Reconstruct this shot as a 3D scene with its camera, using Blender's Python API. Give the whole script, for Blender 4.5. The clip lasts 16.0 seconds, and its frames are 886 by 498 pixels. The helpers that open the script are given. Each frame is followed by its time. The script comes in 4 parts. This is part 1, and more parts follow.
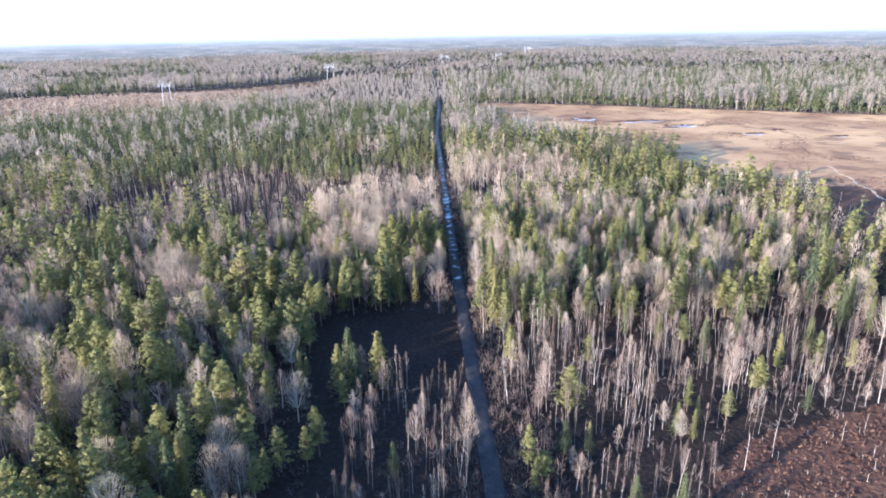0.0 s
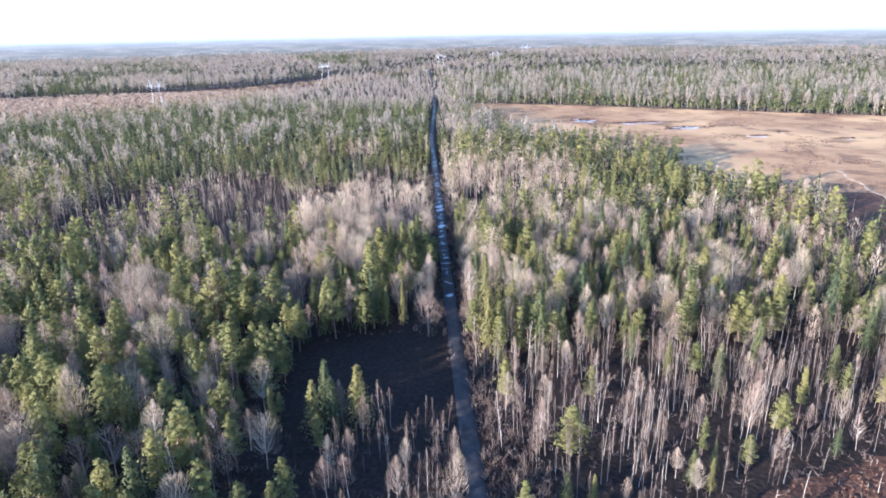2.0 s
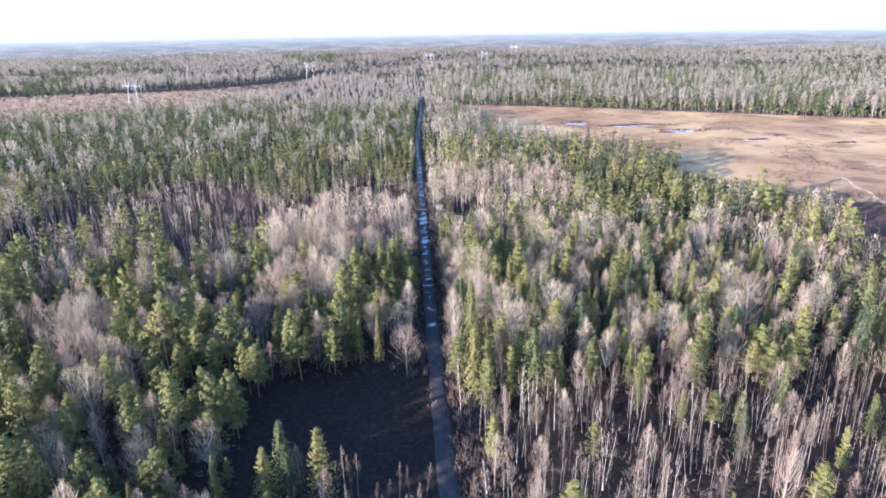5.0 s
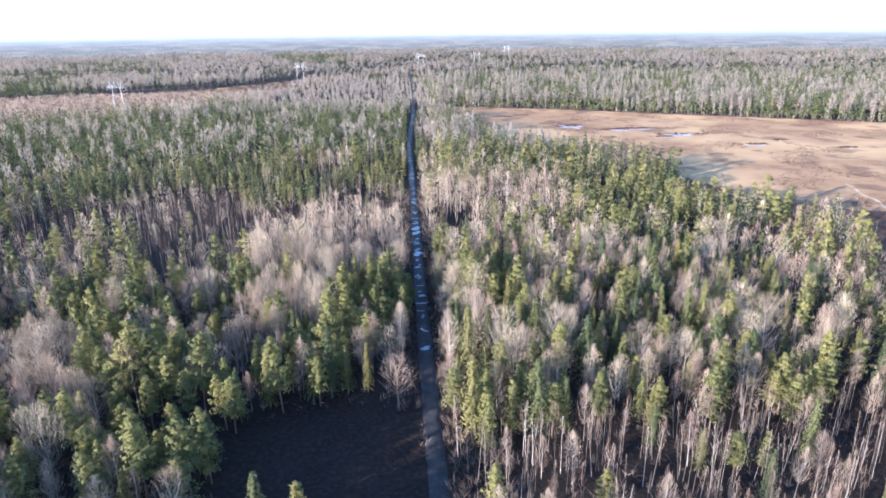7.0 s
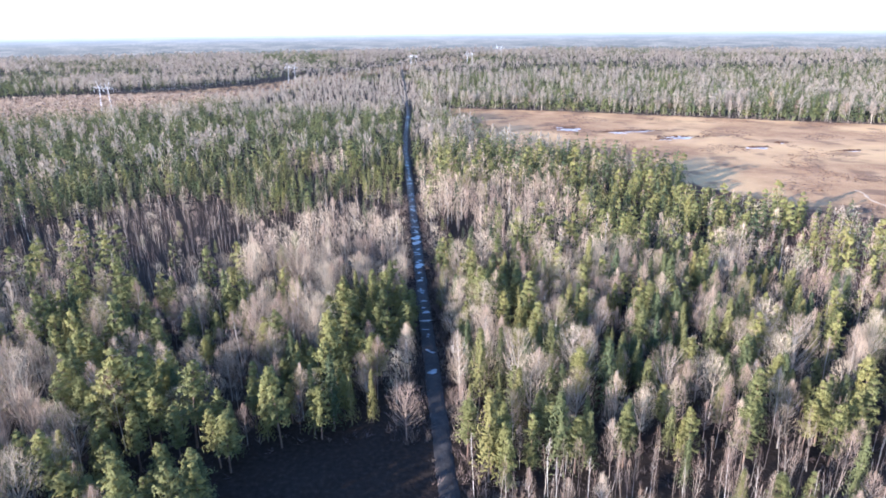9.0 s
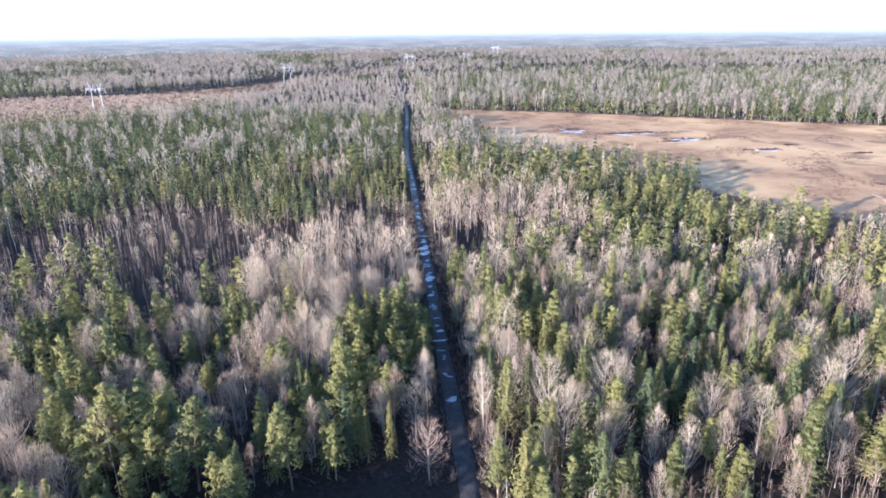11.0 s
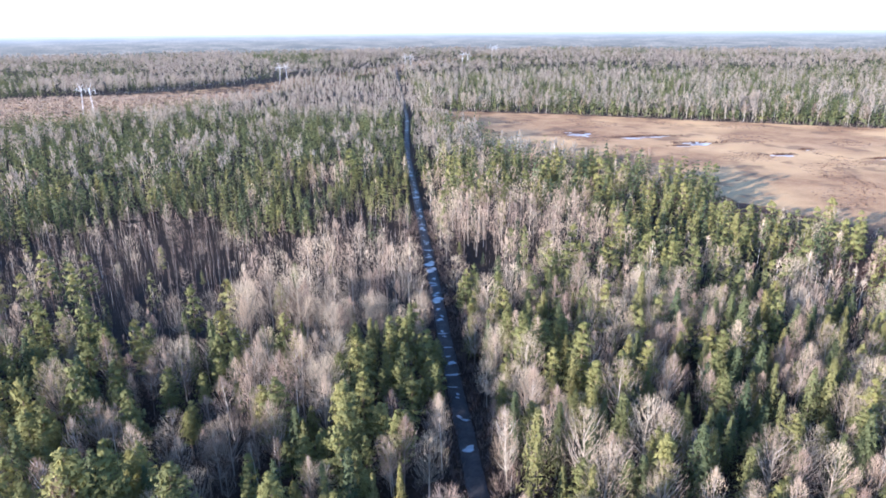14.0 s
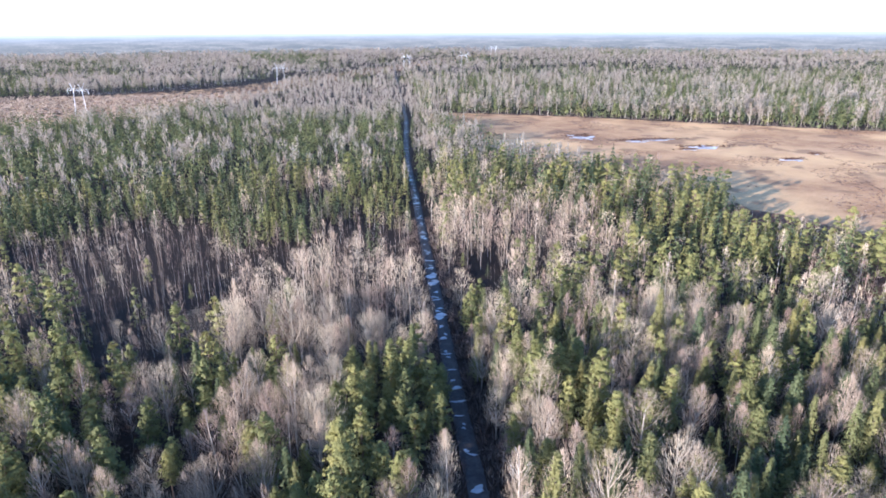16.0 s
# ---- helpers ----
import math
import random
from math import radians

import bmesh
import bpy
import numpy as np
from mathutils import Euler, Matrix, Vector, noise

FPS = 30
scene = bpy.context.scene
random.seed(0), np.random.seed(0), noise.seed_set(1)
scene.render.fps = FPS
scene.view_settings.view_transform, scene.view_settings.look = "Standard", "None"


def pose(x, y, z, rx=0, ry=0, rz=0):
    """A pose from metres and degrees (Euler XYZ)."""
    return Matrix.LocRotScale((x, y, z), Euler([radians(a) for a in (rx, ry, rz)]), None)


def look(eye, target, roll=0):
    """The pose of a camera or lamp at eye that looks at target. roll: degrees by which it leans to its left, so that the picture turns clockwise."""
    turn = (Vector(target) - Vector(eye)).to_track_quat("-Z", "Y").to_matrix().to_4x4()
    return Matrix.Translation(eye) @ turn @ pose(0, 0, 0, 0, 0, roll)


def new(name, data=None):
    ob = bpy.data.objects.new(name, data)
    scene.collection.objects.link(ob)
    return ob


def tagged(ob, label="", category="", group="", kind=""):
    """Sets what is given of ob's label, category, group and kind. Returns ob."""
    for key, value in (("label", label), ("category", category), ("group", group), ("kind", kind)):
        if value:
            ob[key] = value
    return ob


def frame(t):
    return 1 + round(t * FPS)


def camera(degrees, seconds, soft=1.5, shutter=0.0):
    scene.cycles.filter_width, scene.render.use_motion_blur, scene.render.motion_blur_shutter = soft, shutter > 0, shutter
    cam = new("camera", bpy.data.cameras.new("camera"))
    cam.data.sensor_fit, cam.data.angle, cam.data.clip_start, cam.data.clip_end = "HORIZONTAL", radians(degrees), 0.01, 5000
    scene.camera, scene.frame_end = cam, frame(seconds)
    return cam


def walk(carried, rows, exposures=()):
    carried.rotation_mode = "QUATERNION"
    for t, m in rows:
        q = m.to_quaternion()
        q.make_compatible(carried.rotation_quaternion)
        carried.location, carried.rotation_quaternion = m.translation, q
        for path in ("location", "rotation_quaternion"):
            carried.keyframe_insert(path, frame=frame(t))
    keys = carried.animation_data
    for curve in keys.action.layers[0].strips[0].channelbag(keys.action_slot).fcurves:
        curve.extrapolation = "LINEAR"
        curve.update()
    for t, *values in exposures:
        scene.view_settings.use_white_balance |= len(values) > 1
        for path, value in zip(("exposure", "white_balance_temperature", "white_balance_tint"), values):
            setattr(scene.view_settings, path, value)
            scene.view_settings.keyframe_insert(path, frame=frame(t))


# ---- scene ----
cam = camera(69.5, 16.0, 1.75)
PATH = [
    (0, (-9.624, 2.094, 88.386), (-9.583, 3.986, 87.739), -1.1),
    (0.5, (-8.903, 6.229, 88.232), (-8.86, 8.121, 87.584), -1.1),
    (1, (-8.286, 10.546, 88.254), (-8.24, 12.437, 87.605), -1.1),
    (1.5, (-7.382, 15.003, 88.342), (-7.336, 16.894, 87.692), -1.1),
    (2, (-6.593, 19.465, 88.455), (-6.546, 21.355, 87.805), -1.1),
    (2.5, (-5.927, 23.853, 88.517), (-5.876, 25.744, 87.865), -1.1),
    (3, (-5.292, 28.232, 88.474), (-5.237, 30.121, 87.821), -1.1),
    (3.5, (-4.68, 32.452, 88.364), (-4.621, 34.341, 87.71), -1.1),
    (4, (-4.09, 36.41, 88.207), (-4.025, 38.299, 87.553), -1.1),
    (6.5, (-2.906, 54.809, 88.459), (-2.806, 56.698, 87.808), -0.7),
    (7, (-3.257, 58.665, 88.514), (-3.152, 60.553, 87.862), -0.7),
    (7.5, (-3.98, 62.146, 88.513), (-3.868, 64.033, 87.861), -0.7),
    (8, (-4.773, 65.282, 88.575), (-4.654, 67.169, 87.922), -0.7),
    (8.5, (-5.741, 68.217, 88.895), (-5.616, 70.104, 88.243), -0.7),
    (9, (-7.044, 71.379, 89.278), (-6.912, 73.265, 88.625), -0.6),
    (11.5, (-13.35, 88.929, 89.575), (-13.198, 90.813, 88.921), -0.6),
    (12, (-13.957, 92.378, 89.463), (-13.803, 94.262, 88.81), -0.5),
    (12.5, (-14.415, 95.682, 89.295), (-14.259, 97.566, 88.641), -0.5),
    (13, (-14.689, 98.976, 89.212), (-14.53, 100.859, 88.558), -0.5),
    (13.5, (-14.862, 102.684, 89.28), (-14.702, 104.567, 88.625), -0.5),
    (14, (-15.003, 106.456, 89.384), (-14.843, 108.339, 88.729), -0.5),
    (14.5, (-15.229, 110.001, 89.272), (-15.067, 111.883, 88.616), -0.4),
    (15, (-15.467, 113.34, 89.141), (-15.304, 115.223, 88.486), -0.4),
    (15.5, (-15.606, 116.742, 89.06), (-15.44, 118.625, 88.406), -0.4),
    (16, (-15.632, 120.171, 88.957), (-15.465, 122.054, 88.303), -0.3),
]
walk(cam, [(t, look(eye, target, roll)) for t, eye, target, roll in PATH],
     [(0.0, 2.05, 4845, 22.5), (9.0, 2.05, 4845, 22.5), (16.0, 1.95, 4845, 22.5)])

# ---- daylight: low sun from the west, clear pale sky ----
SUN_TRAVEL = Vector((0.83, 0.56, 0.0)).normalized()
SUN_ELEV = radians(12)
world = bpy.data.worlds.new("sky")
scene.world = world
world.use_nodes = True
wn = world.node_tree.nodes
sky = wn.new("ShaderNodeTexSky")
sky.sky_type = "NISHITA"
sky.sun_disc = False
sky.sun_elevation = SUN_ELEV
sky.sun_rotation = math.atan2(-SUN_TRAVEL.x, -SUN_TRAVEL.y)
sky.air_density, sky.dust_density, sky.ozone_density = 1.1, 0.3, 2.2
wn["Background"].inputs["Strength"].default_value = 0.122
world.node_tree.links.new(sky.outputs["Color"], wn["Background"].inputs["Color"])

sun_data = bpy.data.lights.new("sun", "SUN")
sun_data.energy, sun_data.angle, sun_data.color = 5.0, radians(0.6), (1.0, 0.825, 0.575)
sun = new("sun", sun_data)
sun_way = Vector((SUN_TRAVEL.x * math.cos(SUN_ELEV), SUN_TRAVEL.y * math.cos(SUN_ELEV), -math.sin(SUN_ELEV)))
sun.matrix_world = Matrix.Translation((-300, -100, 200)) @ sun_way.to_track_quat("-Z", "Y").to_matrix().to_4x4()

rng = np.random.default_rng(7)


# ---- materials ----
def nodes_of(name):
    mat = bpy.data.materials.new(name)
    mat.use_nodes = True
    nt = mat.node_tree
    return mat, nt, nt.nodes["Principled BSDF"], nt.nodes, nt.links


def ramp(nt, fac, stops):
    r = nt.nodes.new("ShaderNodeValToRGB")
    e = r.color_ramp.elements
    while len(e) < len(stops):
        e.new(0.5)
    for k, (p, c) in enumerate(stops):
        e[k].position, e[k].color = p, (*c, 1)
    nt.links.new(fac, r.inputs["Fac"])
    return r.outputs["Color"]


def noise_fac(nt, scale, detail=4.0, space="Object"):
    co = nt.nodes.new("ShaderNodeTexCoord")
    n = nt.nodes.new("ShaderNodeTexNoise")
    n.inputs["Scale"].default_value, n.inputs["Detail"].default_value = scale, detail
    nt.links.new(co.outputs[space], n.inputs["Vector"])
    return n.outputs["Fac"]


def math_node(nt, op, a, b):
    m = nt.nodes.new("ShaderNodeMath")
    m.operation = op
    for k, v in enumerate((a, b)):
        if isinstance(v, (int, float)):
            m.inputs[k].default_value = v
        else:
            nt.links.new(v, m.inputs[k])
    return m.outputs[0]


def mix_color(nt, fac, a, b, kind="MIX"):
    m = nt.nodes.new("ShaderNodeMixRGB")
    m.blend_type = kind
    for k, v in zip(("Fac", "Color1", "Color2"), (fac, a, b)):
        if isinstance(v, (int, float)):
            m.inputs[k].default_value = v
        elif isinstance(v, tuple):
            m.inputs[k].default_value = (*v, 1)
        else:
            nt.links.new(v, m.inputs[k])
    return m.outputs["Color"]


def plant_material(name, stops, rough=0.75, spread=0.35, thin=0.0):
    """Foliage, twigs or bark: a colour of its own for each plant, with small differences from clump to clump."""
    mat, nt, bsdf, nodes, links = nodes_of(name)
    tint = nodes.new("ShaderNodeAttribute")
    tint.attribute_name = "tint"
    info = nodes.new("ShaderNodeObjectInfo")
    whole = math_node(nt, "FRACT", math_node(nt, "ADD", tint.outputs["Fac"], info.outputs["Random"]), 0.0)
    geo = nodes.new("ShaderNodeNewGeometry")
    isle = math_node(nt, "MULTIPLY", math_node(nt, "SUBTRACT", geo.outputs["Random Per Island"], 0.5), spread)
    fac = math_node(nt, "ADD", whole, isle)
    color = ramp(nt, fac, stops)
    links.new(color, bsdf.inputs["Base Color"])
    bsdf.inputs["Roughness"].default_value = rough
    bsdf.inputs["Specular IOR Level"].default_value = 0.2
    if thin:
        tr = nodes.new("ShaderNodeBsdfTranslucent")
        links.new(color, tr.inputs["Color"])
        mx = nodes.new("ShaderNodeMixShader")
        mx.inputs[0].default_value = thin
        links.new(bsdf.outputs[0], mx.inputs[1])
        links.new(tr.outputs[0], mx.inputs[2])
        links.new(mx.outputs[0], nodes["Material Output"].inputs["Surface"])
    return mat


PINE = plant_material("pine_needles", [(0.0, (0.138, 0.140, 0.051)), (0.5, (0.190, 0.186, 0.063)), (1.0, (0.240, 0.220, 0.072))], spread=0.10, thin=0.36)
SPRUCE = plant_material("spruce_needles", [(0.0, (0.062, 0.080, 0.038)), (0.5, (0.118, 0.126, 0.050)), (1.0, (0.200, 0.176, 0.058))], spread=0.10, thin=0.34)
TWIG = plant_material("birch_twigs", [(0.0, (0.255, 0.175, 0.132)), (0.5, (0.375, 0.280, 0.200)), (1.0, (0.50, 0.395, 0.275))], spread=0.2, thin=0.3)
YOUNG = plant_material("young_birch_twigs", [(0.0, (0.145, 0.092, 0.066)), (0.5, (0.215, 0.147, 0.102)), (1.0, (0.30, 0.218, 0.148))], spread=0.2, thin=0.3)
GREY = plant_material("aspen_twigs", [(0.0, (0.27, 0.205, 0.148)), (0.5, (0.395, 0.310, 0.212)), (1.0, (0.53, 0.43, 0.29))], spread=0.2, thin=0.3)
BARK_WHITE = plant_material("birch_bark", [(0.0, (0.14, 0.108, 0.086)), (0.5, (0.24, 0.200, 0.160)), (0.85, (0.42, 0.370, 0.305)), (1.0, (0.66, 0.61, 0.53))])
BARK_ASPEN = plant_material("aspen_bark", [(0.0, (0.22, 0.182, 0.142)), (0.5, (0.34, 0.290, 0.222)), (1.0, (0.48, 0.415, 0.325))])
BARK_PINE = plant_material("pine_bark", [(0.0, (0.12, 0.085, 0.064)), (0.5, (0.17, 0.115, 0.080)), (1.0, (0.23, 0.150, 0.098))])
BARK_DARK = plant_material("spruce_bark", [(0.0, (0.10, 0.08, 0.07)), (0.5, (0.15, 0.12, 0.10)), (1.0, (0.21, 0.17, 0.14))])
BARK_LONE = plant_material("ruddy_bark", [(0.0, (0.25, 0.185, 0.140)), (1.0, (0.34, 0.255, 0.190))])
DEAD = plant_material("dead_wood", [(0.0, (0.27, 0.23, 0.185)), (1.0, (0.48, 0.42, 0.34))])
# Far birch and aspen twigs, with haze put into a greyer, evener colour.
HAZED_TWIG = plant_material("hazed_far_twigs", [(0.0, (0.30, 0.242, 0.188)), (0.5, (0.355, 0.292, 0.224)), (1.0, (0.41, 0.344, 0.262))], spread=0.06, thin=0.6)
SHRUB = plant_material("bare_shrub_twigs", [(0.0, (0.07, 0.05, 0.043)), (0.5, (0.12, 0.088, 0.072)), (1.0, (0.20, 0.155, 0.115))], spread=0.4)
SEDGE = plant_material("dry_sedge", [(0.0, (0.08, 0.045, 0.03)), (0.5, (0.16, 0.095, 0.06)), (1.0, (0.40, 0.27, 0.17))], spread=0.4)
HEATHER = plant_material("heather", [(0.0, (0.075, 0.038, 0.025)), (0.5, (0.110, 0.058, 0.036)), (1.0, (0.155, 0.090, 0.053))], spread=0.4)


def ground_material():
    """Forest litter, with bog, heath, cut-over ground and a painted strip of shore shade where the sheet's cover values
    say so; ragged at their seams.
    """
    mat, nt, bsdf, nodes, links = nodes_of("earth")
    fine, mid, wide = noise_fac(nt, 0.9, 6), noise_fac(nt, 0.11, 5), noise_fac(nt, 0.022, 4)
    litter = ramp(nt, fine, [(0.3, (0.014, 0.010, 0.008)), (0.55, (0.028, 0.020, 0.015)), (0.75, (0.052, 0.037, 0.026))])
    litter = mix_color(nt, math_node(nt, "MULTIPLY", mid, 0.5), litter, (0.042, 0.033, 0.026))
    bog_a = ramp(nt, wide, [(0.36, (0.22, 0.120, 0.056)), (0.44, (0.37, 0.215, 0.096)), (0.52, (0.51, 0.315, 0.142)), (0.66, (0.66, 0.44, 0.220))])
    bog_b = ramp(nt, mid, [(0.32, (0.13, 0.068, 0.042)), (0.42, (0.33, 0.188, 0.100)), (0.7, (0.50, 0.315, 0.165))])
    bog = mix_color(nt, 0.42, bog_a, bog_b)
    bog = mix_color(nt, 0.25, bog, ramp(nt, fine, [(0.35, (0.15, 0.09, 0.06)), (0.7, (0.55, 0.41, 0.28))]))
    bog = mix_color(nt, ramp(nt, noise_fac(nt, 0.009, 3), [(0.47, (0.0,) * 3), (0.60, (0.6,) * 3)]), bog, (0.70, 0.48, 0.24))
    wet = ramp(nt, noise_fac(nt, 0.034, 5), [(0.54, (0.0,) * 3), (0.62, (0.62,) * 3)])
    bog = mix_color(nt, wet, bog, (0.17, 0.105, 0.068))
    bog = mix_color(nt, 1.0, bog, (0.97, 0.92, 0.85), "MULTIPLY")
    heath = mix_color(nt, 0.5, ramp(nt, fine, [(0.3, (0.045, 0.023, 0.015)), (0.5, (0.125, 0.062, 0.036)), (0.72, (0.22, 0.128, 0.070))]),
                      ramp(nt, mid, [(0.35, (0.060, 0.032, 0.022)), (0.65, (0.16, 0.084, 0.050))]))
    rough_edge = math_node(nt, "MULTIPLY", math_node(nt, "SUBTRACT", mid, 0.5), 0.9)

    def cover(attr):
        a = nodes.new("ShaderNodeAttribute")
        a.attribute_name = attr
        s = nodes.new("ShaderNodeMapRange")
        s.interpolation_type = "SMOOTHSTEP"
        s.inputs["From Min"].default_value, s.inputs["From Max"].default_value = 0.42, 0.58
        links.new(math_node(nt, "ADD", a.outputs["Fac"], rough_edge), s.inputs["Value"])
        return s.outputs["Result"]

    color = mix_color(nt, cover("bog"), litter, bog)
    # The heath cover carries real heath and the shade strip on the bog shore.
    color = mix_color(nt, cover("heath"), color, heath)
    links.new(color, bsdf.inputs["Base Color"])
    bsdf.inputs["Roughness"].default_value = 0.95
    bsdf.inputs["Specular IOR Level"].default_value = 0.1
    bump = nodes.new("ShaderNodeBump")
    bump.inputs["Strength"].default_value, bump.inputs["Distance"].default_value = 0.8, 0.35
    links.new(fine, bump.inputs["Height"])
    links.new(bump.outputs[0], bsdf.inputs["Normal"])
    return mat


def road_material():
    mat, nt, bsdf, nodes, links = nodes_of("wet_gravel")
    fine, mid = noise_fac(nt, 2.2, 6), noise_fac(nt, 0.35, 4)
    color = mix_color(nt, 0.5, ramp(nt, fine, [(0.3, (0.022, 0.020, 0.019)), (0.7, (0.064, 0.058, 0.053))]),
                      ramp(nt, mid, [(0.35, (0.018, 0.016, 0.015)), (0.65, (0.095, 0.087, 0.080))]))
    links.new(color, bsdf.inputs["Base Color"])
    links.new(ramp(nt, mid, [(0.35, (0.6,) * 3), (0.6, (0.95,) * 3)]), bsdf.inputs["Roughness"])
    bsdf.inputs["Specular IOR Level"].default_value = 0.2
    bump = nodes.new("ShaderNodeBump")
    bump.inputs["Strength"].default_value, bump.inputs["Distance"].default_value = 0.6, 0.12
    links.new(fine, bump.inputs["Height"])
    links.new(bump.outputs[0], bsdf.inputs["Normal"])
    return mat


def water_material(name, color, rough):
    mat, nt, bsdf, nodes, links = nodes_of(name)
    links.new(ramp(nt, noise_fac(nt, 0.4), [(0.3, color), (0.7, tuple(c * 1.5 for c in color))]), bsdf.inputs["Base Color"])
    bsdf.inputs["Roughness"].default_value = rough
    bsdf.inputs["IOR"].default_value = 1.33
    bsdf.inputs["Specular IOR Level"].default_value = 0.9
    return mat


EARTH, ROAD = ground_material(), road_material()
ICE = water_material("thin_ice", (0.21, 0.222, 0.225), 0.2)
WATER = water_material("bog_ice", (0.44, 0.42, 0.40), 0.5)
STEEL, _, b, _, _ = nodes_of("galvanised_steel")
b.inputs["Base Color"].default_value, b.inputs["Metallic"].default_value, b.inputs["Roughness"].default_value = (0.78, 0.79, 0.80, 1), 0.3, 0.55
WIRE, _, b, _, _ = nodes_of("aluminium_wire")
b.inputs["Base Color"].default_value, b.inputs["Roughness"].default_value = (0.45, 0.45, 0.46, 1), 0.5

# ---- plan ----
ROAD_LINE = [(-200, 5.0), (60, 3.0), (108, 2.2), (185, 1.0), (260, 0.2), (350, 0.0), (480, -0.3), (570, -1.0), (650, 1.0), (720, 3.8), (800, 6.2), (1500, 9.0), (4700, 9.0)]


def road_x(y):
    return np.interp(y, [p[0] for p in ROAD_LINE], [p[1] for p in ROAD_LINE])


BOG = [(24, 850), (95, 822), (161, 797), (325, 708), (445, 645), (760, 470), (1200, 300), (1200, 40), (560, 110), (330, 175), (215, 232), (182, 257), (164, 262),
       (180, 290), (194, 317), (182, 362), (152, 368), (146, 400), (163, 434), (128, 472), (102, 527), (80, 538), (71, 565), (64, 605), (58, 700), (30, 770)]
HEATH = [(30, 60), (38, 92), (47, 108), (60, 122), (78, 128), (104, 136), (150, 146), (190, 120), (210, 60)]
# Dark strip along the bog's near shore: shade put into the ground colour.
SHORE_SHADE = [(150, 250), (330, 170), (420, 190), (285, 290), (262, 330), (236, 352), (205, 372), (186, 405), (166, 440), (150, 480), (118, 520), (90, 560), (60, 560), (120, 440), (140, 350)]
LINE_CUT = [(-1300, 250), (-660, 590), (-470, 690), (-333, 780), (-258, 850), (-205, 965), (-140, 1150), (-60, 1360), (30, 1540), (330, 2100), (700, 2700), (600, 2780), (215, 2150), (-75, 1650),
            (-180, 1430), (-262, 1245), (-347, 1155), (-472, 1090), (-680, 1010), (-1300, 700)]
GLADE = [(-44, 158), (-43, 192), (-30, 197), (-10, 195), (-2, 193), (0, 146), (-10, 148), (-24, 152), (-36, 156)]


def inside(poly, x, y):
    x, y = np.asarray(x, float), np.asarray(y, float)
    hit = np.zeros(x.shape, bool)
    for (x0, y0), (x1, y1) in zip(poly, poly[1:] + poly[:1]):
        if y0 != y1:
            hit ^= ((y0 > y) != (y1 > y)) & (x < (x1 - x0) * (y - y0) / (y1 - y0) + x0)
    return hit


def edge_distance(poly, x, y):
    best = np.full(np.shape(x), 1e9)
    for (x0, y0), (x1, y1) in zip(poly, poly[1:] + poly[:1]):
        dx, dy = x1 - x0, y1 - y0
        u = np.clip(((x - x0) * dx + (y - y0) * dy) / (dx * dx + dy * dy), 0, 1)
        best = np.minimum(best, np.hypot(x - x0 - u * dx, y - y0 - u * dy))
    return best


def cover_value(poly, x, y, soft):
    d = edge_distance(poly, x, y)
    return np.clip(0.5 + np.where(inside(poly, x, y), d, -d) / (2 * soft), 0, 1)


def rise(x, y):
    """The land lifts gently towards the horizon."""
    d = np.hypot(x, y)
    roll = 3.0 * np.sin(x / 310 + 1) * np.sin(y / 270)
    return np.clip((d - 1000) / 3800, 0, 1) ** 1.5 * 46 + roll * np.clip((d - 1000) / 600, 0, 1)


def raw_mesh(name, verts, faces, mats, face_mats=None, tint=None):
    me = bpy.data.meshes.new(name)
    verts, faces = np.asarray(verts, np.float32), np.asarray(faces, np.int32)
    n, k = faces.shape
    me.vertices.add(len(verts))
    me.vertices.foreach_set("co", verts.ravel())
    me.loops.add(n * k)
    me.loops.foreach_set("vertex_index", faces.ravel())
    me.polygons.add(n)
    me.polygons.foreach_set("loop_start", np.arange(0, n * k, k, dtype=np.int32))
    me.polygons.foreach_set("loop_total", np.full(n, k, np.int32))
    for m in mats:
        me.materials.append(m)
    if face_mats is not None:
        me.polygons.foreach_set("material_index", np.asarray(face_mats, np.int32))
    if tint is not None:
        me.attributes.new("tint", "FLOAT", "FACE").data.foreach_set("value", np.asarray(tint, np.float32))
    me.update(calc_edges=True)
    return me


def part(name, bm, mat, parent, label=""):
    me = bpy.data.meshes.new(name)
    bm.to_mesh(me)
    bm.free()
    me.materials.append(mat)
    ob = new(name, me)
    ob.parent = parent
    return tagged(ob, label)


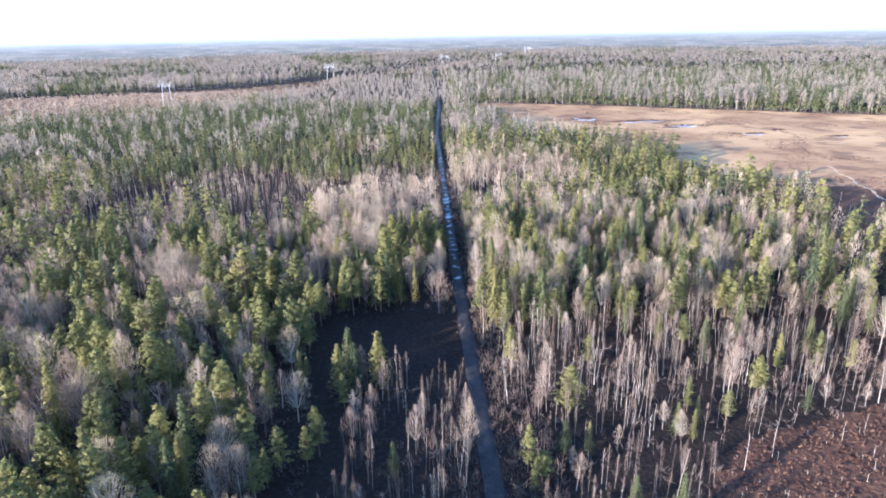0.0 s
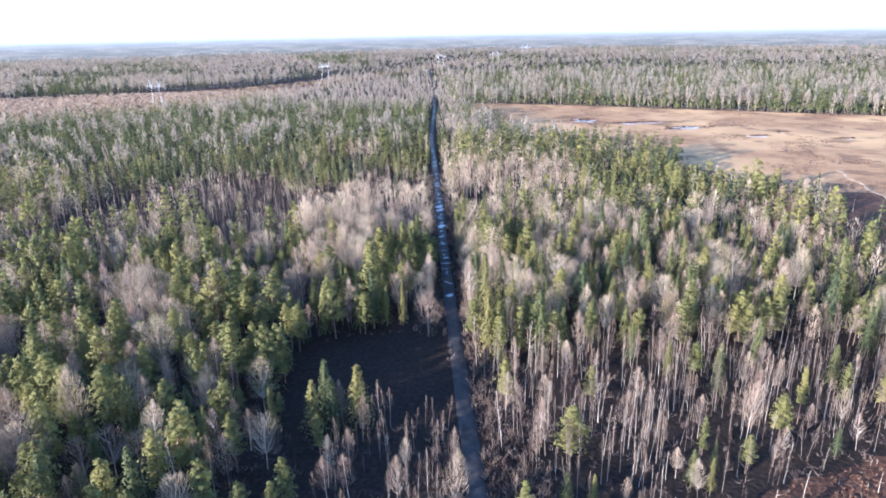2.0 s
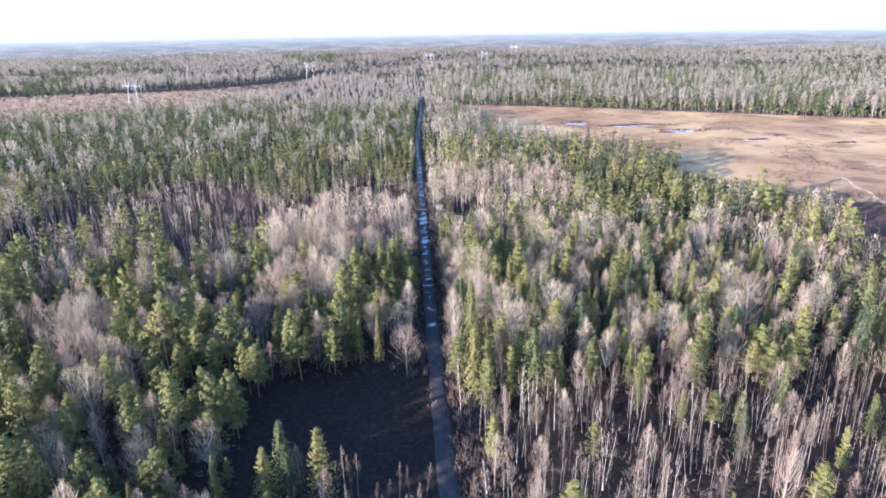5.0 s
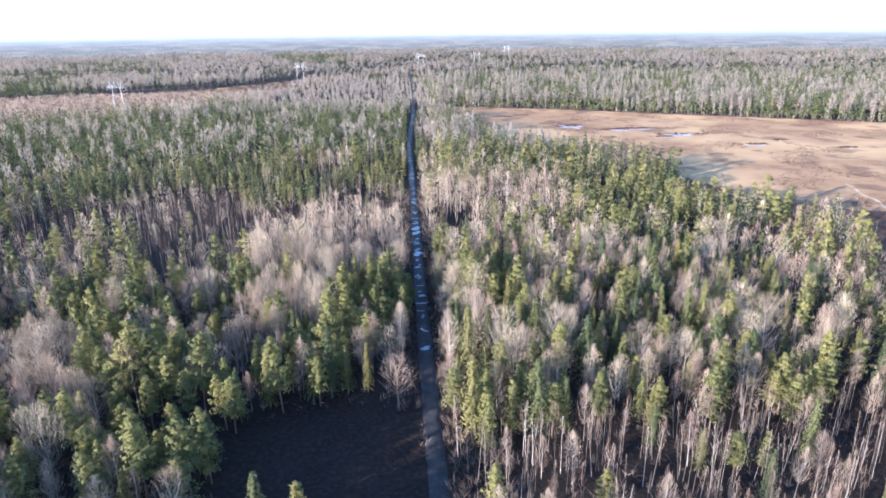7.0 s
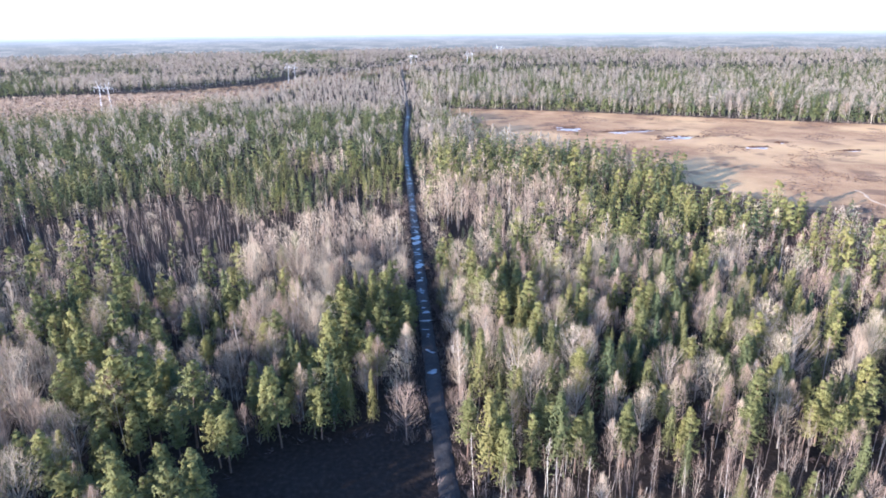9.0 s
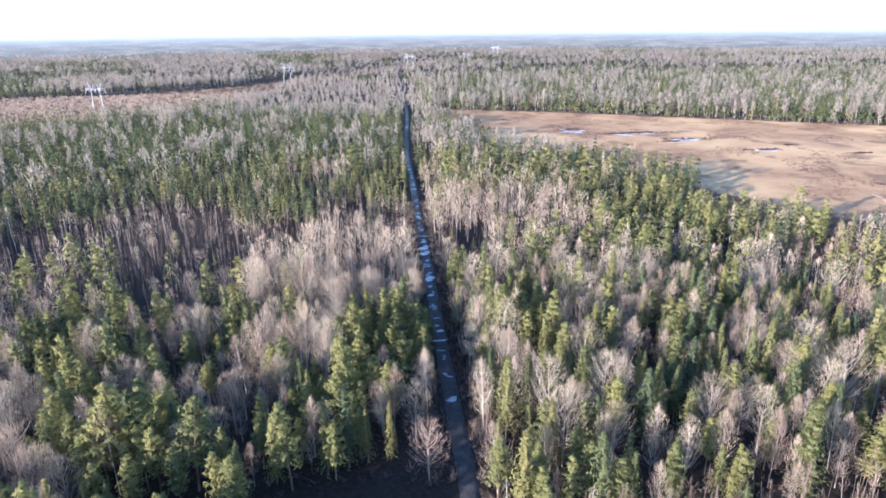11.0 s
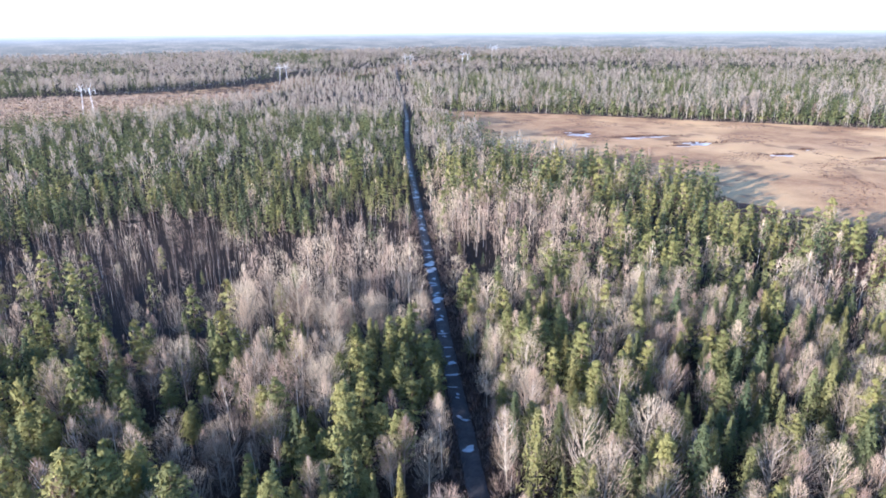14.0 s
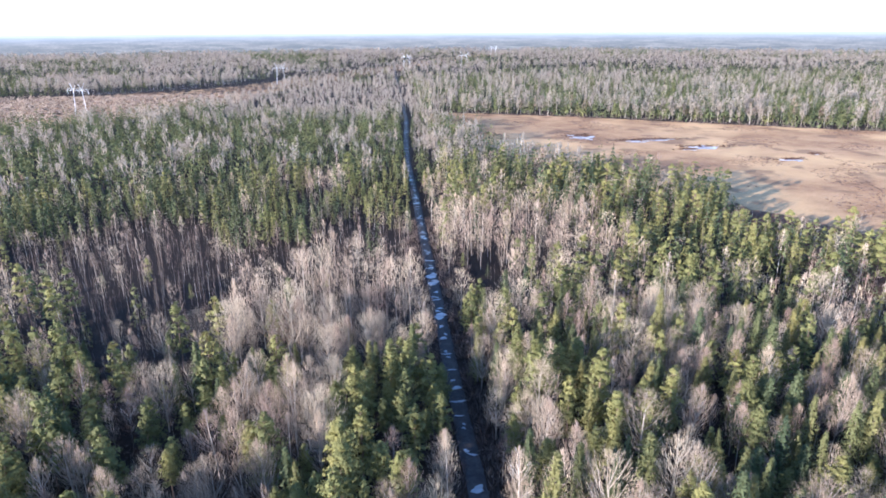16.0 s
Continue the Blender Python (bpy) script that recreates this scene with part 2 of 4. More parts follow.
# ---- ground: one sheet to the horizon ----
def build_ground():
    gx = np.concatenate([-np.geomspace(4900, 150, 36), np.arange(-145, 520, 5), np.geomspace(525, 4900, 34)])
    gy = np.concatenate([np.arange(-400, 60, 40), np.arange(60, 860, 5), np.geomspace(865, 4900, 50)])
    X, Y = np.meshgrid(gx, gy)
    Z = rise(X, Y)
    near = (np.abs(X) < 520) & (Y < 860)
    Z = Z - 0.25 * near * np.clip((np.abs(X - road_x(Y)) - 4) / 6, 0, 1) * (0.5 + 0.5 * np.sin(X * 0.37 + 2 * np.sin(Y * 0.11)) * np.sin(Y * 0.31))
    V = np.stack([X.ravel(), Y.ravel(), Z.ravel()], 1)
    nx, ny = len(gx), len(gy)
    i = (np.arange(ny - 1)[:, None] * nx + np.arange(nx - 1)[None]).ravel()
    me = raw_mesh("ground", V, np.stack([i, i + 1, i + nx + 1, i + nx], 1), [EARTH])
    for key, val in (("bog", np.maximum(cover_value(BOG, X, Y, 9), np.where(X < -180, 0.48, 0.45) * cover_value(LINE_CUT, X, Y, 25))), ("heath", np.maximum(cover_value(HEATH, X, Y, 6), 0.85 * cover_value(SHORE_SHADE, X, Y, 16)))):
        me.attributes.new(key, "FLOAT", "POINT").data.foreach_set("value", val.ravel().astype(np.float32))
    me.polygons.foreach_set("use_smooth", np.ones(len(me.polygons), bool))
    tagged(new("ground", me), "dark forest floor, tan bog and reddish heath", "ground", kind="structure")


def build_road():
    ys = np.concatenate([np.arange(-60, 900, 1.4), np.arange(900, 1900, 40.0)])
    prof = [(-2.7, -0.35), (-1.9, 0.10), (-0.9, 0.17), (0.0, 0.22), (0.9, 0.17), (1.9, 0.10), (2.7, -0.35)]
    V = []
    for k, y in enumerate(ys):
        c = road_x(y)
        for u, z in prof:
            wob = 0.3 * math.sin(y * 0.21 + u) + 0.25 * math.sin(y * 0.83 - u) + 0.22 * math.sin(y * 1.71 + 2 * u)
            V.append((c + u + (wob if abs(u) > 2 else 0), y, z + float(rise(c, y))))
    n, m = len(ys), len(prof)
    F = [(a * m + b, a * m + b + 1, (a + 1) * m + b + 1, (a + 1) * m + b) for a in range(n - 1) for b in range(m - 1)]
    tagged(new("road", raw_mesh("road", V, F, [ROAD])), "straight wet gravel forest road full of potholes", "road", kind="structure")


def blob_mesh(name, rx, ry, mat, rough, n=18):
    a = np.linspace(0, 2 * np.pi, n, endpoint=False)
    r = 1 + rough * (0.5 * np.sin(2 * a + rng.uniform(0, 6)) + 0.35 * np.sin(3 * a + rng.uniform(0, 6)) + 0.3 * np.sin(5 * a + rng.uniform(0, 6)))
    top = np.stack([rx * r * np.cos(a), ry * r * np.sin(a), np.zeros(n)], 1)
    low = np.stack([(rx + 0.12) * r * np.cos(a), (ry + 0.12) * r * np.sin(a), np.full(n, -0.06)], 1)
    V = np.concatenate([top, low, [[0, 0, 0]]])
    F = [(k, (k + 1) % n, 2 * n, 2 * n) for k in range(n)]
    me = bpy.data.meshes.new(name)
    me.from_pydata(V.tolist(), [], [f[:3] for f in F] + [(n + k, n + (k + 1) % n, (k + 1) % n, k) for k in range(n)])
    me.materials.append(mat)
    return me


def build_puddles():
    kinds = [blob_mesh("puddle", 0.9, 0.7, ICE, 0.75), blob_mesh("puddle", 1.4, 0.8, ICE, 0.7), blob_mesh("puddle", 1.6, 1.5, ICE, 0.45),
             blob_mesh("puddle", 0.55, 0.9, ICE, 0.7), blob_mesh("puddle", 1.7, 0.6, ICE, 0.6)]
    y = 226.0
    spots = []
    while y < 860:
        spots.append((y, rng.uniform(-0.6, 0.6), rng.integers(5), rng.uniform(0.45, 0.8)))
        y += rng.choice([rng.uniform(1.2, 2.6), rng.uniform(3.5, 9.0)]) if 230 < y < 520 else rng.uniform(5, 15)
    spots += [(310, 0.2, 2, 1.15), (338, 0.0, 2, 1.3), (345, -0.1, 2, 1.2), (362, 0.1, 4, 1.2), (452, 0, 2, 1.2), (700, 0, 2, 1.4), (760, 0.2, 2, 1.6)]
    for y, u, k, s in spots:
        ob = new("puddle", kinds[k])
        ob.matrix_world = Matrix.Translation((float(road_x(y)) + u, y, 0.245 + float(rise(0, y)))) @ Matrix.Rotation(rng.choice([0.0, 3.14]) + rng.uniform(-0.4, 0.4), 4, "Z") @ Matrix.Diagonal((s * rng.uniform(0.7, 1.2), s * rng.uniform(0.7, 1.3), 1, 1))
        tagged(ob, "pale shallow puddle in the gravel road", "puddle", "puddles on the road")


POOLS = [(153, 655, 10, 13), (190, 632, 12, 7), (212, 634, 15, 8), (232, 596, 14, 9), (268, 541, 9, 6), (215, 588, 5, 4), (330, 520, 6, 4), (300, 560, 4, 3)]


def build_ponds():
    """Each pool lies broken up by mossy hummocks: a main sheet and smaller ones beside it."""
    for x, y, a, b in POOLS:
        sheets = [(0.0, 0.0, 0.50)] + [(rng.uniform(-0.9, 0.9), rng.uniform(-0.9, 0.9), rng.uniform(0.14, 0.3)) for k in range(4 if a > 8 else 1)]
        for u, v, k in sheets:
            ob = new("bog_pool", blob_mesh("bog_pool", a * k * 1.2, b * k, WATER, 0.8, 28))
            ob.matrix_world = Matrix.Translation((x + u * a, y + v * b, 0.06))
            tagged(ob, "still pale iced pool in the tan bog", "pool", "bog pools")


def build_trail():
    """A trodden pale track over the bog."""
    x0, y0, x1, y1 = 252, 408, 230, 318
    pts = [(x0 + (x1 - x0) * u, y0 + (y1 - y0) * u) for u in np.linspace(0, 1, 40)]
    V = []
    for k, (x, y) in enumerate(pts):
        w = 0.75 + 0.45 * math.sin(k * 1.3) + 0.25 * math.sin(k * 2.9)
        x += 1.2 * math.sin(k * 0.5)
        V += [(x - w, y, 0.02), (x - w * 0.6, y, 0.10), (x + w * 0.6, y, 0.10), (x + w, y, 0.02)]
    F = [(4 * k + j, 4 * k + j + 1, 4 * k + j + 5, 4 * k + j + 4) for k in range(len(pts) - 1) for j in range(3)]
    mat, nt, bsdf, nodes, links = nodes_of("dry_straw")
    links.new(ramp(nt, noise_fac(nt, 0.6), [(0.35, (0.40, 0.27, 0.15)), (0.65, (0.62, 0.46, 0.28))]), bsdf.inputs["Base Color"])
    bsdf.inputs["Roughness"].default_value = 0.95
    tagged(new("trail", raw_mesh("trail", V, F, [mat])), "pale trodden straw track across the bog", "trail", kind="structure")




# ---- trees: patterns of trunk and crown ----
def tube(points, radii, sides):
    P = np.asarray(points, float)
    a = np.linspace(0, 2 * np.pi, sides, endpoint=False)
    V, F = [], []
    for k, (p, r) in enumerate(zip(P, radii)):
        d = P[min(k + 1, len(P) - 1)] - P[max(k - 1, 0)]
        d = d / (np.linalg.norm(d) + 1e-9)
        u = np.cross(d, (0.31, 0.95, 0.1) if abs(d[2]) > 0.5 else (0, 0, 1))
        u /= np.linalg.norm(u) + 1e-9
        w = np.cross(d, u)
        V.append(p + r * (np.cos(a)[:, None] * u + np.sin(a)[:, None] * w))
    for k in range(len(P) - 1):
        for j in range(sides):
            b, c = k * sides + j, k * sides + (j + 1) % sides
            F += [(b, c, c + sides), (b, c + sides, b + sides)]
    return np.concatenate(V), np.array(F)


def merge(chunks):
    V, F, off = [], [], 0
    for v, f in chunks:
        V.append(v)
        F.append(np.asarray(f) + off)
        off += len(v)
    return np.concatenate(V), np.concatenate(F)


def leaf_tris(centers, size, g, out, loose=0.24):
    """Small three-cornered clumps of needles at the given centres, turned more or less outwards."""
    n = len(centers)
    nrm = out / (np.linalg.norm(out, axis=1, keepdims=True) + 1e-9) + g.normal(0, loose, (n, 3))
    nrm /= np.linalg.norm(nrm, axis=1, keepdims=True) + 1e-9
    u = np.cross(nrm, g.normal(size=(n, 3)))
    u /= np.linalg.norm(u, axis=1, keepdims=True) + 1e-9
    w = np.cross(nrm, u)
    r = size * g.uniform(0.65, 1.35, n)
    V = np.stack([centers + (1.22 * r * g.uniform(0.7, 1.3, n) * math.cos(a))[:, None] * u + (0.5 * r * g.uniform(0.7, 1.2, n) * math.sin(a))[:, None] * w for a in (0.2, 2.3, 4.4)], 1)
    return V.reshape(-1, 3), np.arange(3 * n).reshape(-1, 3)


def slivers(start, end, width, g, out=0.0):
    """Thin tapering twigs; their flat sides look outwards, more or less."""
    n = len(start)
    d = end - start
    side = np.cross(d, out + g.normal(0, 0.6, size=(n, 3)))
    side *= width / (np.linalg.norm(side, axis=1, keepdims=True) + 1e-9) / 2
    V = np.stack([start - side, start + side, end], 1)
    return V.reshape(-1, 3), np.arange(3 * n).reshape(-1, 3)


def unit(g, n):
    d = g.normal(size=(n, 3))
    return d / np.linalg.norm(d, axis=1, keepdims=True)


def pine_pattern(seed, detail):
    """Scots pine 16 m high: bare ruddy trunk below, whorls of upturned boughs with flat cushions of needles above."""
    g = np.random.default_rng(seed)
    H = 16.0
    lean = g.normal(0, 0.35, 2)
    trunk = [tube([(0, 0, -0.3), (lean[0] * 0.3, lean[1] * 0.3, H * 0.45), (lean[0], lean[1], H * 0.95)], (0.18, 0.13, 0.03), 5 if detail > 1 else 3)]
    start, width, belly = g.uniform(0.20, 0.38), g.uniform(2.5, 3.3), g.uniform(0.15, 0.35)
    whorls, arms = ((0, 0), (6, 4), (8, 5), (11, 5))[detail]
    along = ((), (0.8,), (0.55, 1.0), (0.42, 0.74, 1.04))[detail]
    C, R, A = [], [], []
    for k in range(whorls):
        u = (k + 0.35 + g.uniform(-0.2, 0.2)) / whorls
        f = start + (0.97 - start) * u
        spread_here = width * (1 - u) ** 0.72 * (0.6 + 0.4 * min(1.0, u / belly)) + 0.15
        for j in range(arms if k < whorls - 2 else 4):
            if g.uniform() < 0.10:
                continue
            a = 6.28 * (j + g.uniform(-0.35, 0.35)) / arms + k * 1.9
            reach = spread_here * g.uniform(0.62, 1.15)
            foot = np.array([lean[0] * f, lean[1] * f, H * f - 0.15])
            tip = np.array([math.cos(a) * reach, math.sin(a) * reach, reach * (0.08 + 0.5 * u) + g.normal(0, 0.12)])
            for q in along:
                C.append(foot + tip * (q, q, q ** 1.6) + g.normal(0, 0.10, 3))
                R.append((0.42 + 0.42 * (1 - u)) * g.uniform(0.8, 1.25) * (1.5 if detail == 1 else 1.0))
                A.append((math.cos(a), math.sin(a), 0.9))
            if detail > 2 and j % 2:
                trunk.append(tube([foot, foot + tip * (0.9, 0.9, 0.85)], (0.045, 0.015), 3))
    C.append(np.array([lean[0], lean[1], H * 0.97]))
    R.append(0.3)
    A.append((0, 0, 1))
    per = (0, 9, 5, 9)[detail]
    ways = [unit(g, per) for c in C]
    pts = np.concatenate([c + w * r * g.uniform(0.45, 1.0, (per, 1)) * (1.15, 1.15, 0.5) for c, r, w in zip(C, R, ways)])
    crown = leaf_tris(pts, (0, 0.68, 0.56, 0.33)[detail], g, 0.55 * np.concatenate(ways) + 0.6 * np.repeat(np.array(A), per, 0), 0.24)
    return merge(trunk), crown


def spruce_pattern(seed, detail):
    """Norway spruce 16 m high: a slim cone of drooping boughs down to a short stem."""
    g = np.random.default_rng(seed)
    H = 16.0
    trunk = [tube([(0, 0, -0.3), (0, 0, H * 0.5), (0, 0, H * 0.99)], (0.19, 0.12, 0.02), 5 if detail > 1 else 3)]
    low = g.uniform(0.10, 0.24)
    rows = (0, 9, 15, 24)[detail]
    width = g.uniform(2.5, 3.5)
    pts = []
    for k in range(rows):
        f = low + (0.99 - low) * (k / rows) ** 0.9
        reach = width * (1 - (f - low) / (1 - low)) ** 0.85 + 0.12
        arms = max(3, int((0, 5, 7, 10)[detail] * (0.5 + 0.5 * reach / width)))
        for j in range(arms):
            a = 2 * math.pi * (j + g.uniform(-0.3, 0.3)) / arms + k
            r = reach * g.uniform(0.7, 1.12)
            for u in ((0.5, 0.95), (0.3, 0.6, 0.95), (0.25, 0.5, 0.75, 1.0))[detail - 1]:
                pts.append((r * u * math.cos(a), r * u * math.sin(a), H * f - 0.35 * r * u + g.normal(0, 0.08)))
    pts.append((0, 0, H * 0.985))
    pts = np.array(pts)
    crown = leaf_tris(pts, (0, 0.85, 0.60, 0.40)[detail], g, np.stack([pts[:, 0], pts[:, 1], np.full(len(pts), 0.45)], 1))
    return merge(trunk), crown


def bare_pattern(seed, detail, kind, stout=1.0):
    """Leafless tree 16 m high. birch: an upright spindle of fine twigs; broad: a fan of stems under a round dome; thin: a long bare pole with a small head; young: a narrow wand."""
    g = np.random.default_rng(seed)
    H = 16.0
    base, wide, girth, share = {"birch": (0.28, 3.0, 0.10, 1.4), "broad": (0.26, 4.1, 0.14, 1.8), "thin": (0.48, 1.35, 0.068, 0.26), "young": (0.34, 1.2, 0.045, 0.34)}[kind]
    base = base + g.uniform(-0.05, 0.06)
    bend = g.normal(0, {"broad": 0.25, "thin": 0.75}.get(kind, 0.45), 2)
    body = lambda u: wide * np.sqrt(np.clip(1 - (1.7 * u - 0.75) ** 2, 0.02, 1)) if kind == "broad" else wide * np.sin(np.pi * np.clip(u, 0, 1) ** 0.72) ** 0.8 + 0.06
    trunk = [tube([(0, 0, -0.3), (bend[0] * 0.4, bend[1] * 0.4, H * 0.42), (bend[0], bend[1], H * (0.95 if kind != "broad" else 0.75))], (girth, girth * 0.7, 0.02), 5 if detail > 2 else 3)]
    if detail > 2:
        for k in range({"birch": 20, "broad": 26, "thin": 9, "young": 6}[kind]):
            u = g.uniform(0.2, 0.95)
            a = k * 2.4 + g.uniform(-0.6, 0.6)
            r = body(u) * g.uniform(0.55, 0.95)
            z1 = H * (base + (1 - base) * u)
            z0 = max(H * base * 0.9, z1 - r * (1.7 if kind != "broad" else 1.9) - 0.3)
            p0 = np.array([bend[0] * z0 / H, bend[1] * z0 / H, z0])
            p1 = np.array([bend[0] * z1 / H + r * math.cos(a), bend[1] * z1 / H + r * math.sin(a), z1])
            mid = p0 + (p1 - p0) * (0.55, 0.55, 0.42)
            trunk.append(tube([p0, mid, p1], (girth * 0.42 * stout, girth * 0.28 * stout, 0.016 * stout), 3))
    n = int((0, 95, 200, 470)[detail] * share / stout)
    u = g.uniform(0, 1, n) ** 0.85
    r = body(u) * g.uniform(0.02, 1, n) ** 0.6
    lump = g.integers(0, 11, n)
    a = lump * 0.571 + g.normal(0, 0.22, n)
    z = H * (base + (0.95 - base) * u)
    S = np.stack([bend[0] * z / H + r * np.cos(a), bend[1] * z / H + r * np.sin(a), z], 1)
    fork = np.stack([bend[0] * z / H, bend[1] * z / H, np.maximum(z - (1.6 if kind == "broad" else 2.2) * r - 0.8, H * base * 0.6)], 1)
    way = S - fork
    way = way / (np.linalg.norm(way, axis=1, keepdims=True) + 1e-9) + g.normal(0, 0.20, (n, 3))
    size = g.uniform(0.8, 1.8, (n, 1)) * {"birch": 1.0, "broad": 1.0, "thin": 0.75, "young": 0.75}[kind]
    A, E = S - way * size * 0.6, S + way * size * 0.4
    E[:, 2] = np.minimum(E[:, 2], H * 1.02)
    radial = np.stack([np.cos(a), np.sin(a), np.zeros(n)], 1) * (r / (body(u) + 0.1))[:, None]
    return merge(trunk), slivers(A, E, (0, 0.14, 0.080, 0.045)[detail] * (0.75 if kind in ("thin", "young") else 1.0), g, radial * 1.3)


def far_pattern(seed, conifer):
    """A tree far off: a ragged cone of clumps, or a bare stem under an upright egg of twig clumps."""
    g = np.random.default_rng(seed)
    if conifer:
        n = 27
        f = g.uniform(0.08, 1.0, n)
        a = g.uniform(0, 6.28, n)
        r = 2.5 * (1 - f) ** 0.9 + 0.1
        c = np.stack([r * np.cos(a), r * np.sin(a), 16 * f - 0.4], 1)
        return tube([(0, 0, 0), (0, 0, 3)], (0.16, 0.12), 3), leaf_tris(c, 0.56 + 0.66 * (1 - f), g, c * (1, 1, 0) + (0, 0, 0.5), 0.2)
    n = 32
    d = unit(g, n) * g.uniform(0.55, 1.0, (n, 1))
    wide = g.uniform(1.7, 2.6)
    S = d * (wide, wide, 5.2) + (0, 0, 9.6)
    S[:, :2] *= (1.15 - 0.35 * (S[:, 2:] - 4) / 11)
    E = S + (d * (0.45, 0.45, 0) + (0, 0, 1) + g.normal(0, 0.18, (n, 3))) * g.uniform(1.1, 2.0, (n, 1))
    return tube([(0, 0, 0), (0, 0, 12)], (0.13, 0.05), 3), slivers(S - (E - S) * 0.4, E, 0.62, g, d * 2.2 * (1, 1, 0.5))


KINDS = {
    "pine": (pine_pattern, PINE, BARK_PINE, "pine_tree", "green Scots pine with a ruddy trunk in the mixed forest"),
    "spruce": (spruce_pattern, SPRUCE, BARK_DARK, "spruce_tree", "dark green slim conical spruce in the mixed forest"),
    "birch": (lambda s, d: bare_pattern(s, d, "birch"), TWIG, BARK_WHITE, "birch_tree", "leafless birch with white trunk and pale twigs"),
    "broad": (lambda s, d: bare_pattern(s, d, "broad"), GREY, BARK_ASPEN, "aspen_tree", "leafless round-headed aspen with pale grey twigs"),
    "thin": (lambda s, d: bare_pattern(s, d, "thin"), YOUNG, BARK_WHITE, "thin_birch_tree", "tall thin leafless birch with bare white pole"),
    "young": (lambda s, d: bare_pattern(s, d, "young"), YOUNG, BARK_WHITE, "young_birch_tree", "slim young leafless birch with reddish twigs"),
}


# ---- where the trees stand ----
def patch(x, y, scale, seed):
    """Soft patches between 0 and 1 over the plan."""
    g = np.random.default_rng(seed)
    v = 0.0
    for k in range(5):
        a, p, q = g.uniform(0, 6.28), g.uniform(0, 6.28), g.uniform(0.7, 1.6)
        v = v + np.sin((x * math.cos(a) + y * math.sin(a)) * q * 6.28 / scale + p)
    return np.clip(0.5 + v / 5.0, 0, 1)


NAMES = list(KINDS)


def stand(x, y):
    """For places in the plan: the weights of the six kinds, how dense the stand is (0 to 1), and its height in metres."""
    n = len(x)
    px, py = x, y
    fade = np.clip((np.abs(x - road_x(y)) - 8) / 30, 0, 1) * np.clip((y - 190) / 60, 0, 1)
    y = y + fade * (60 * (patch(x, y, 95, 41) - 0.5) + 26 * (patch(x, y, 38, 42) - 0.5))
    W = np.tile([0.45, 0.15, 0.25, 0.15, 0.0, 0.0], (n, 1)).astype(float)
    dens, high = np.ones(n), np.full(n, 16.0)
    off = x - road_x(y)
    left, right = off < 0, off > 0
    pch = patch(x, y, 60, 3)[:, None]
    wide = patch(x, y, 240, 5)[:, None]

    def zone(mask, w, d, h):
        W[mask] = w
        dens[mask], high[mask] = d, h

    # west of the road
    zone(left & (y < 290), [0.48, 0.17, 0.20, 0.15, 0, 0.0], 1.0, 16.0)
    conif = (left & (y < 290)) & (pch[:, 0] > np.where(y < 200, 0.40, 0.55))
    W[conif] = [0.72, 0.18, 0.06, 0.04, 0, 0]
    bare = (left & (y < 290)) & (pch[:, 0] < np.where(y < 200, 0.24, 0.38))
    W[bare] = [0.18, 0.06, 0.40, 0.34, 0, 0.02]
    zone(left & (y >= 290) & (y < 400) & (x > -185), [0.01, 0.02, 0.10, 0.06, 0, 0.81], 1.0, 12.0)
    zone(left & (py >= 272) & (py < 345 - 0.4 * (px + 40)) & (x > -62), [0.03, 0.02, 0.50, 0.43, 0, 0.02], 1.0, 16.5)
    zone(left & (y >= 290) & (y < 400) & (x <= -185), [0.45, 0.15, 0.2, 0.2, 0, 0.0], 1.0, 14.0)
    zone(left & (y >= 400) & (y < 480), [0.12, 0.70, 0.08, 0.04, 0, 0.06], 1.0, 13.0)
    zone(left & (y >= 418) & (y < 478) & (x > -75), [0.80, 0.15, 0.05, 0, 0, 0], 1.0, 9.5)
    zone(left & (y >= 480), [0.20, 0.68, 0.07, 0.05, 0, 0], 1.0, 16.0)
    # strip of young birches before the glade
    zone(left & (y < 150) & (off > -33), [0.0, 0.02, 0.08, 0, 0.45, 0.45], 0.95, 10.5)
    # east of the road
    zone(right & (y < 320), [0.31, 0.29, 0.23, 0.17, 0.0, 0], 1.0, 16.0)
    bare = right & (y < 320) & (pch[:, 0] < 0.42)
    W[bare] = [0.24, 0.22, 0.31, 0.23, 0.0, 0]
    zone(right & (y < 176 + 0.10 * x), [0.03, 0.03, 0.12, 0.0, 0.66, 0.16], 1.0, 13.5)
    zone(right & (y < 128 + 0.1 * x), [0.03, 0.07, 0.16, 0.0, 0.32, 0.42], 1.0, 9.5)
    zone(right & (x > 112) & (y < 300), [0.22, 0.22, 0.28, 0.16, 0.12, 0], 0.85, 15.0)
    zone(right & (y >= 318) & (y < 348) & (off < 26), [0, 0.2, 0.3, 0, 0, 0.5], 0.10, 7.0)
    zone(right & (py >= 345) & (py < 415) & (off < 84), [0.02, 0.06, 0.44, 0.40, 0.08, 0], 1.0, 16.5)
    zone(right & (y >= 320) & (off >= 78) & (y < 440), [0.38, 0.46, 0.10, 0.06, 0, 0], 1.0, 15.0)
    zone(right & (y >= 420) & (y < 860), [0.20, 0.56, 0.14, 0.10, 0, 0], 1.0, 18.5)
    zone(right & (off < 16) & (y >= 420) & (y < 860), [0.05, 0.1, 0.5, 0.3, 0, 0.05], 0.9, 13.0)
    # the far woods
    far = y > 860
    W[far] = [0.14, 0.38, 0.28, 0.20, 0, 0]
    mid = far & (wide[:, 0] < 0.5)
    W[mid] = [0.06, 0.20, 0.43, 0.31, 0, 0]
    high[far] = 18.0
    west = (px < -150) & (py > 880)
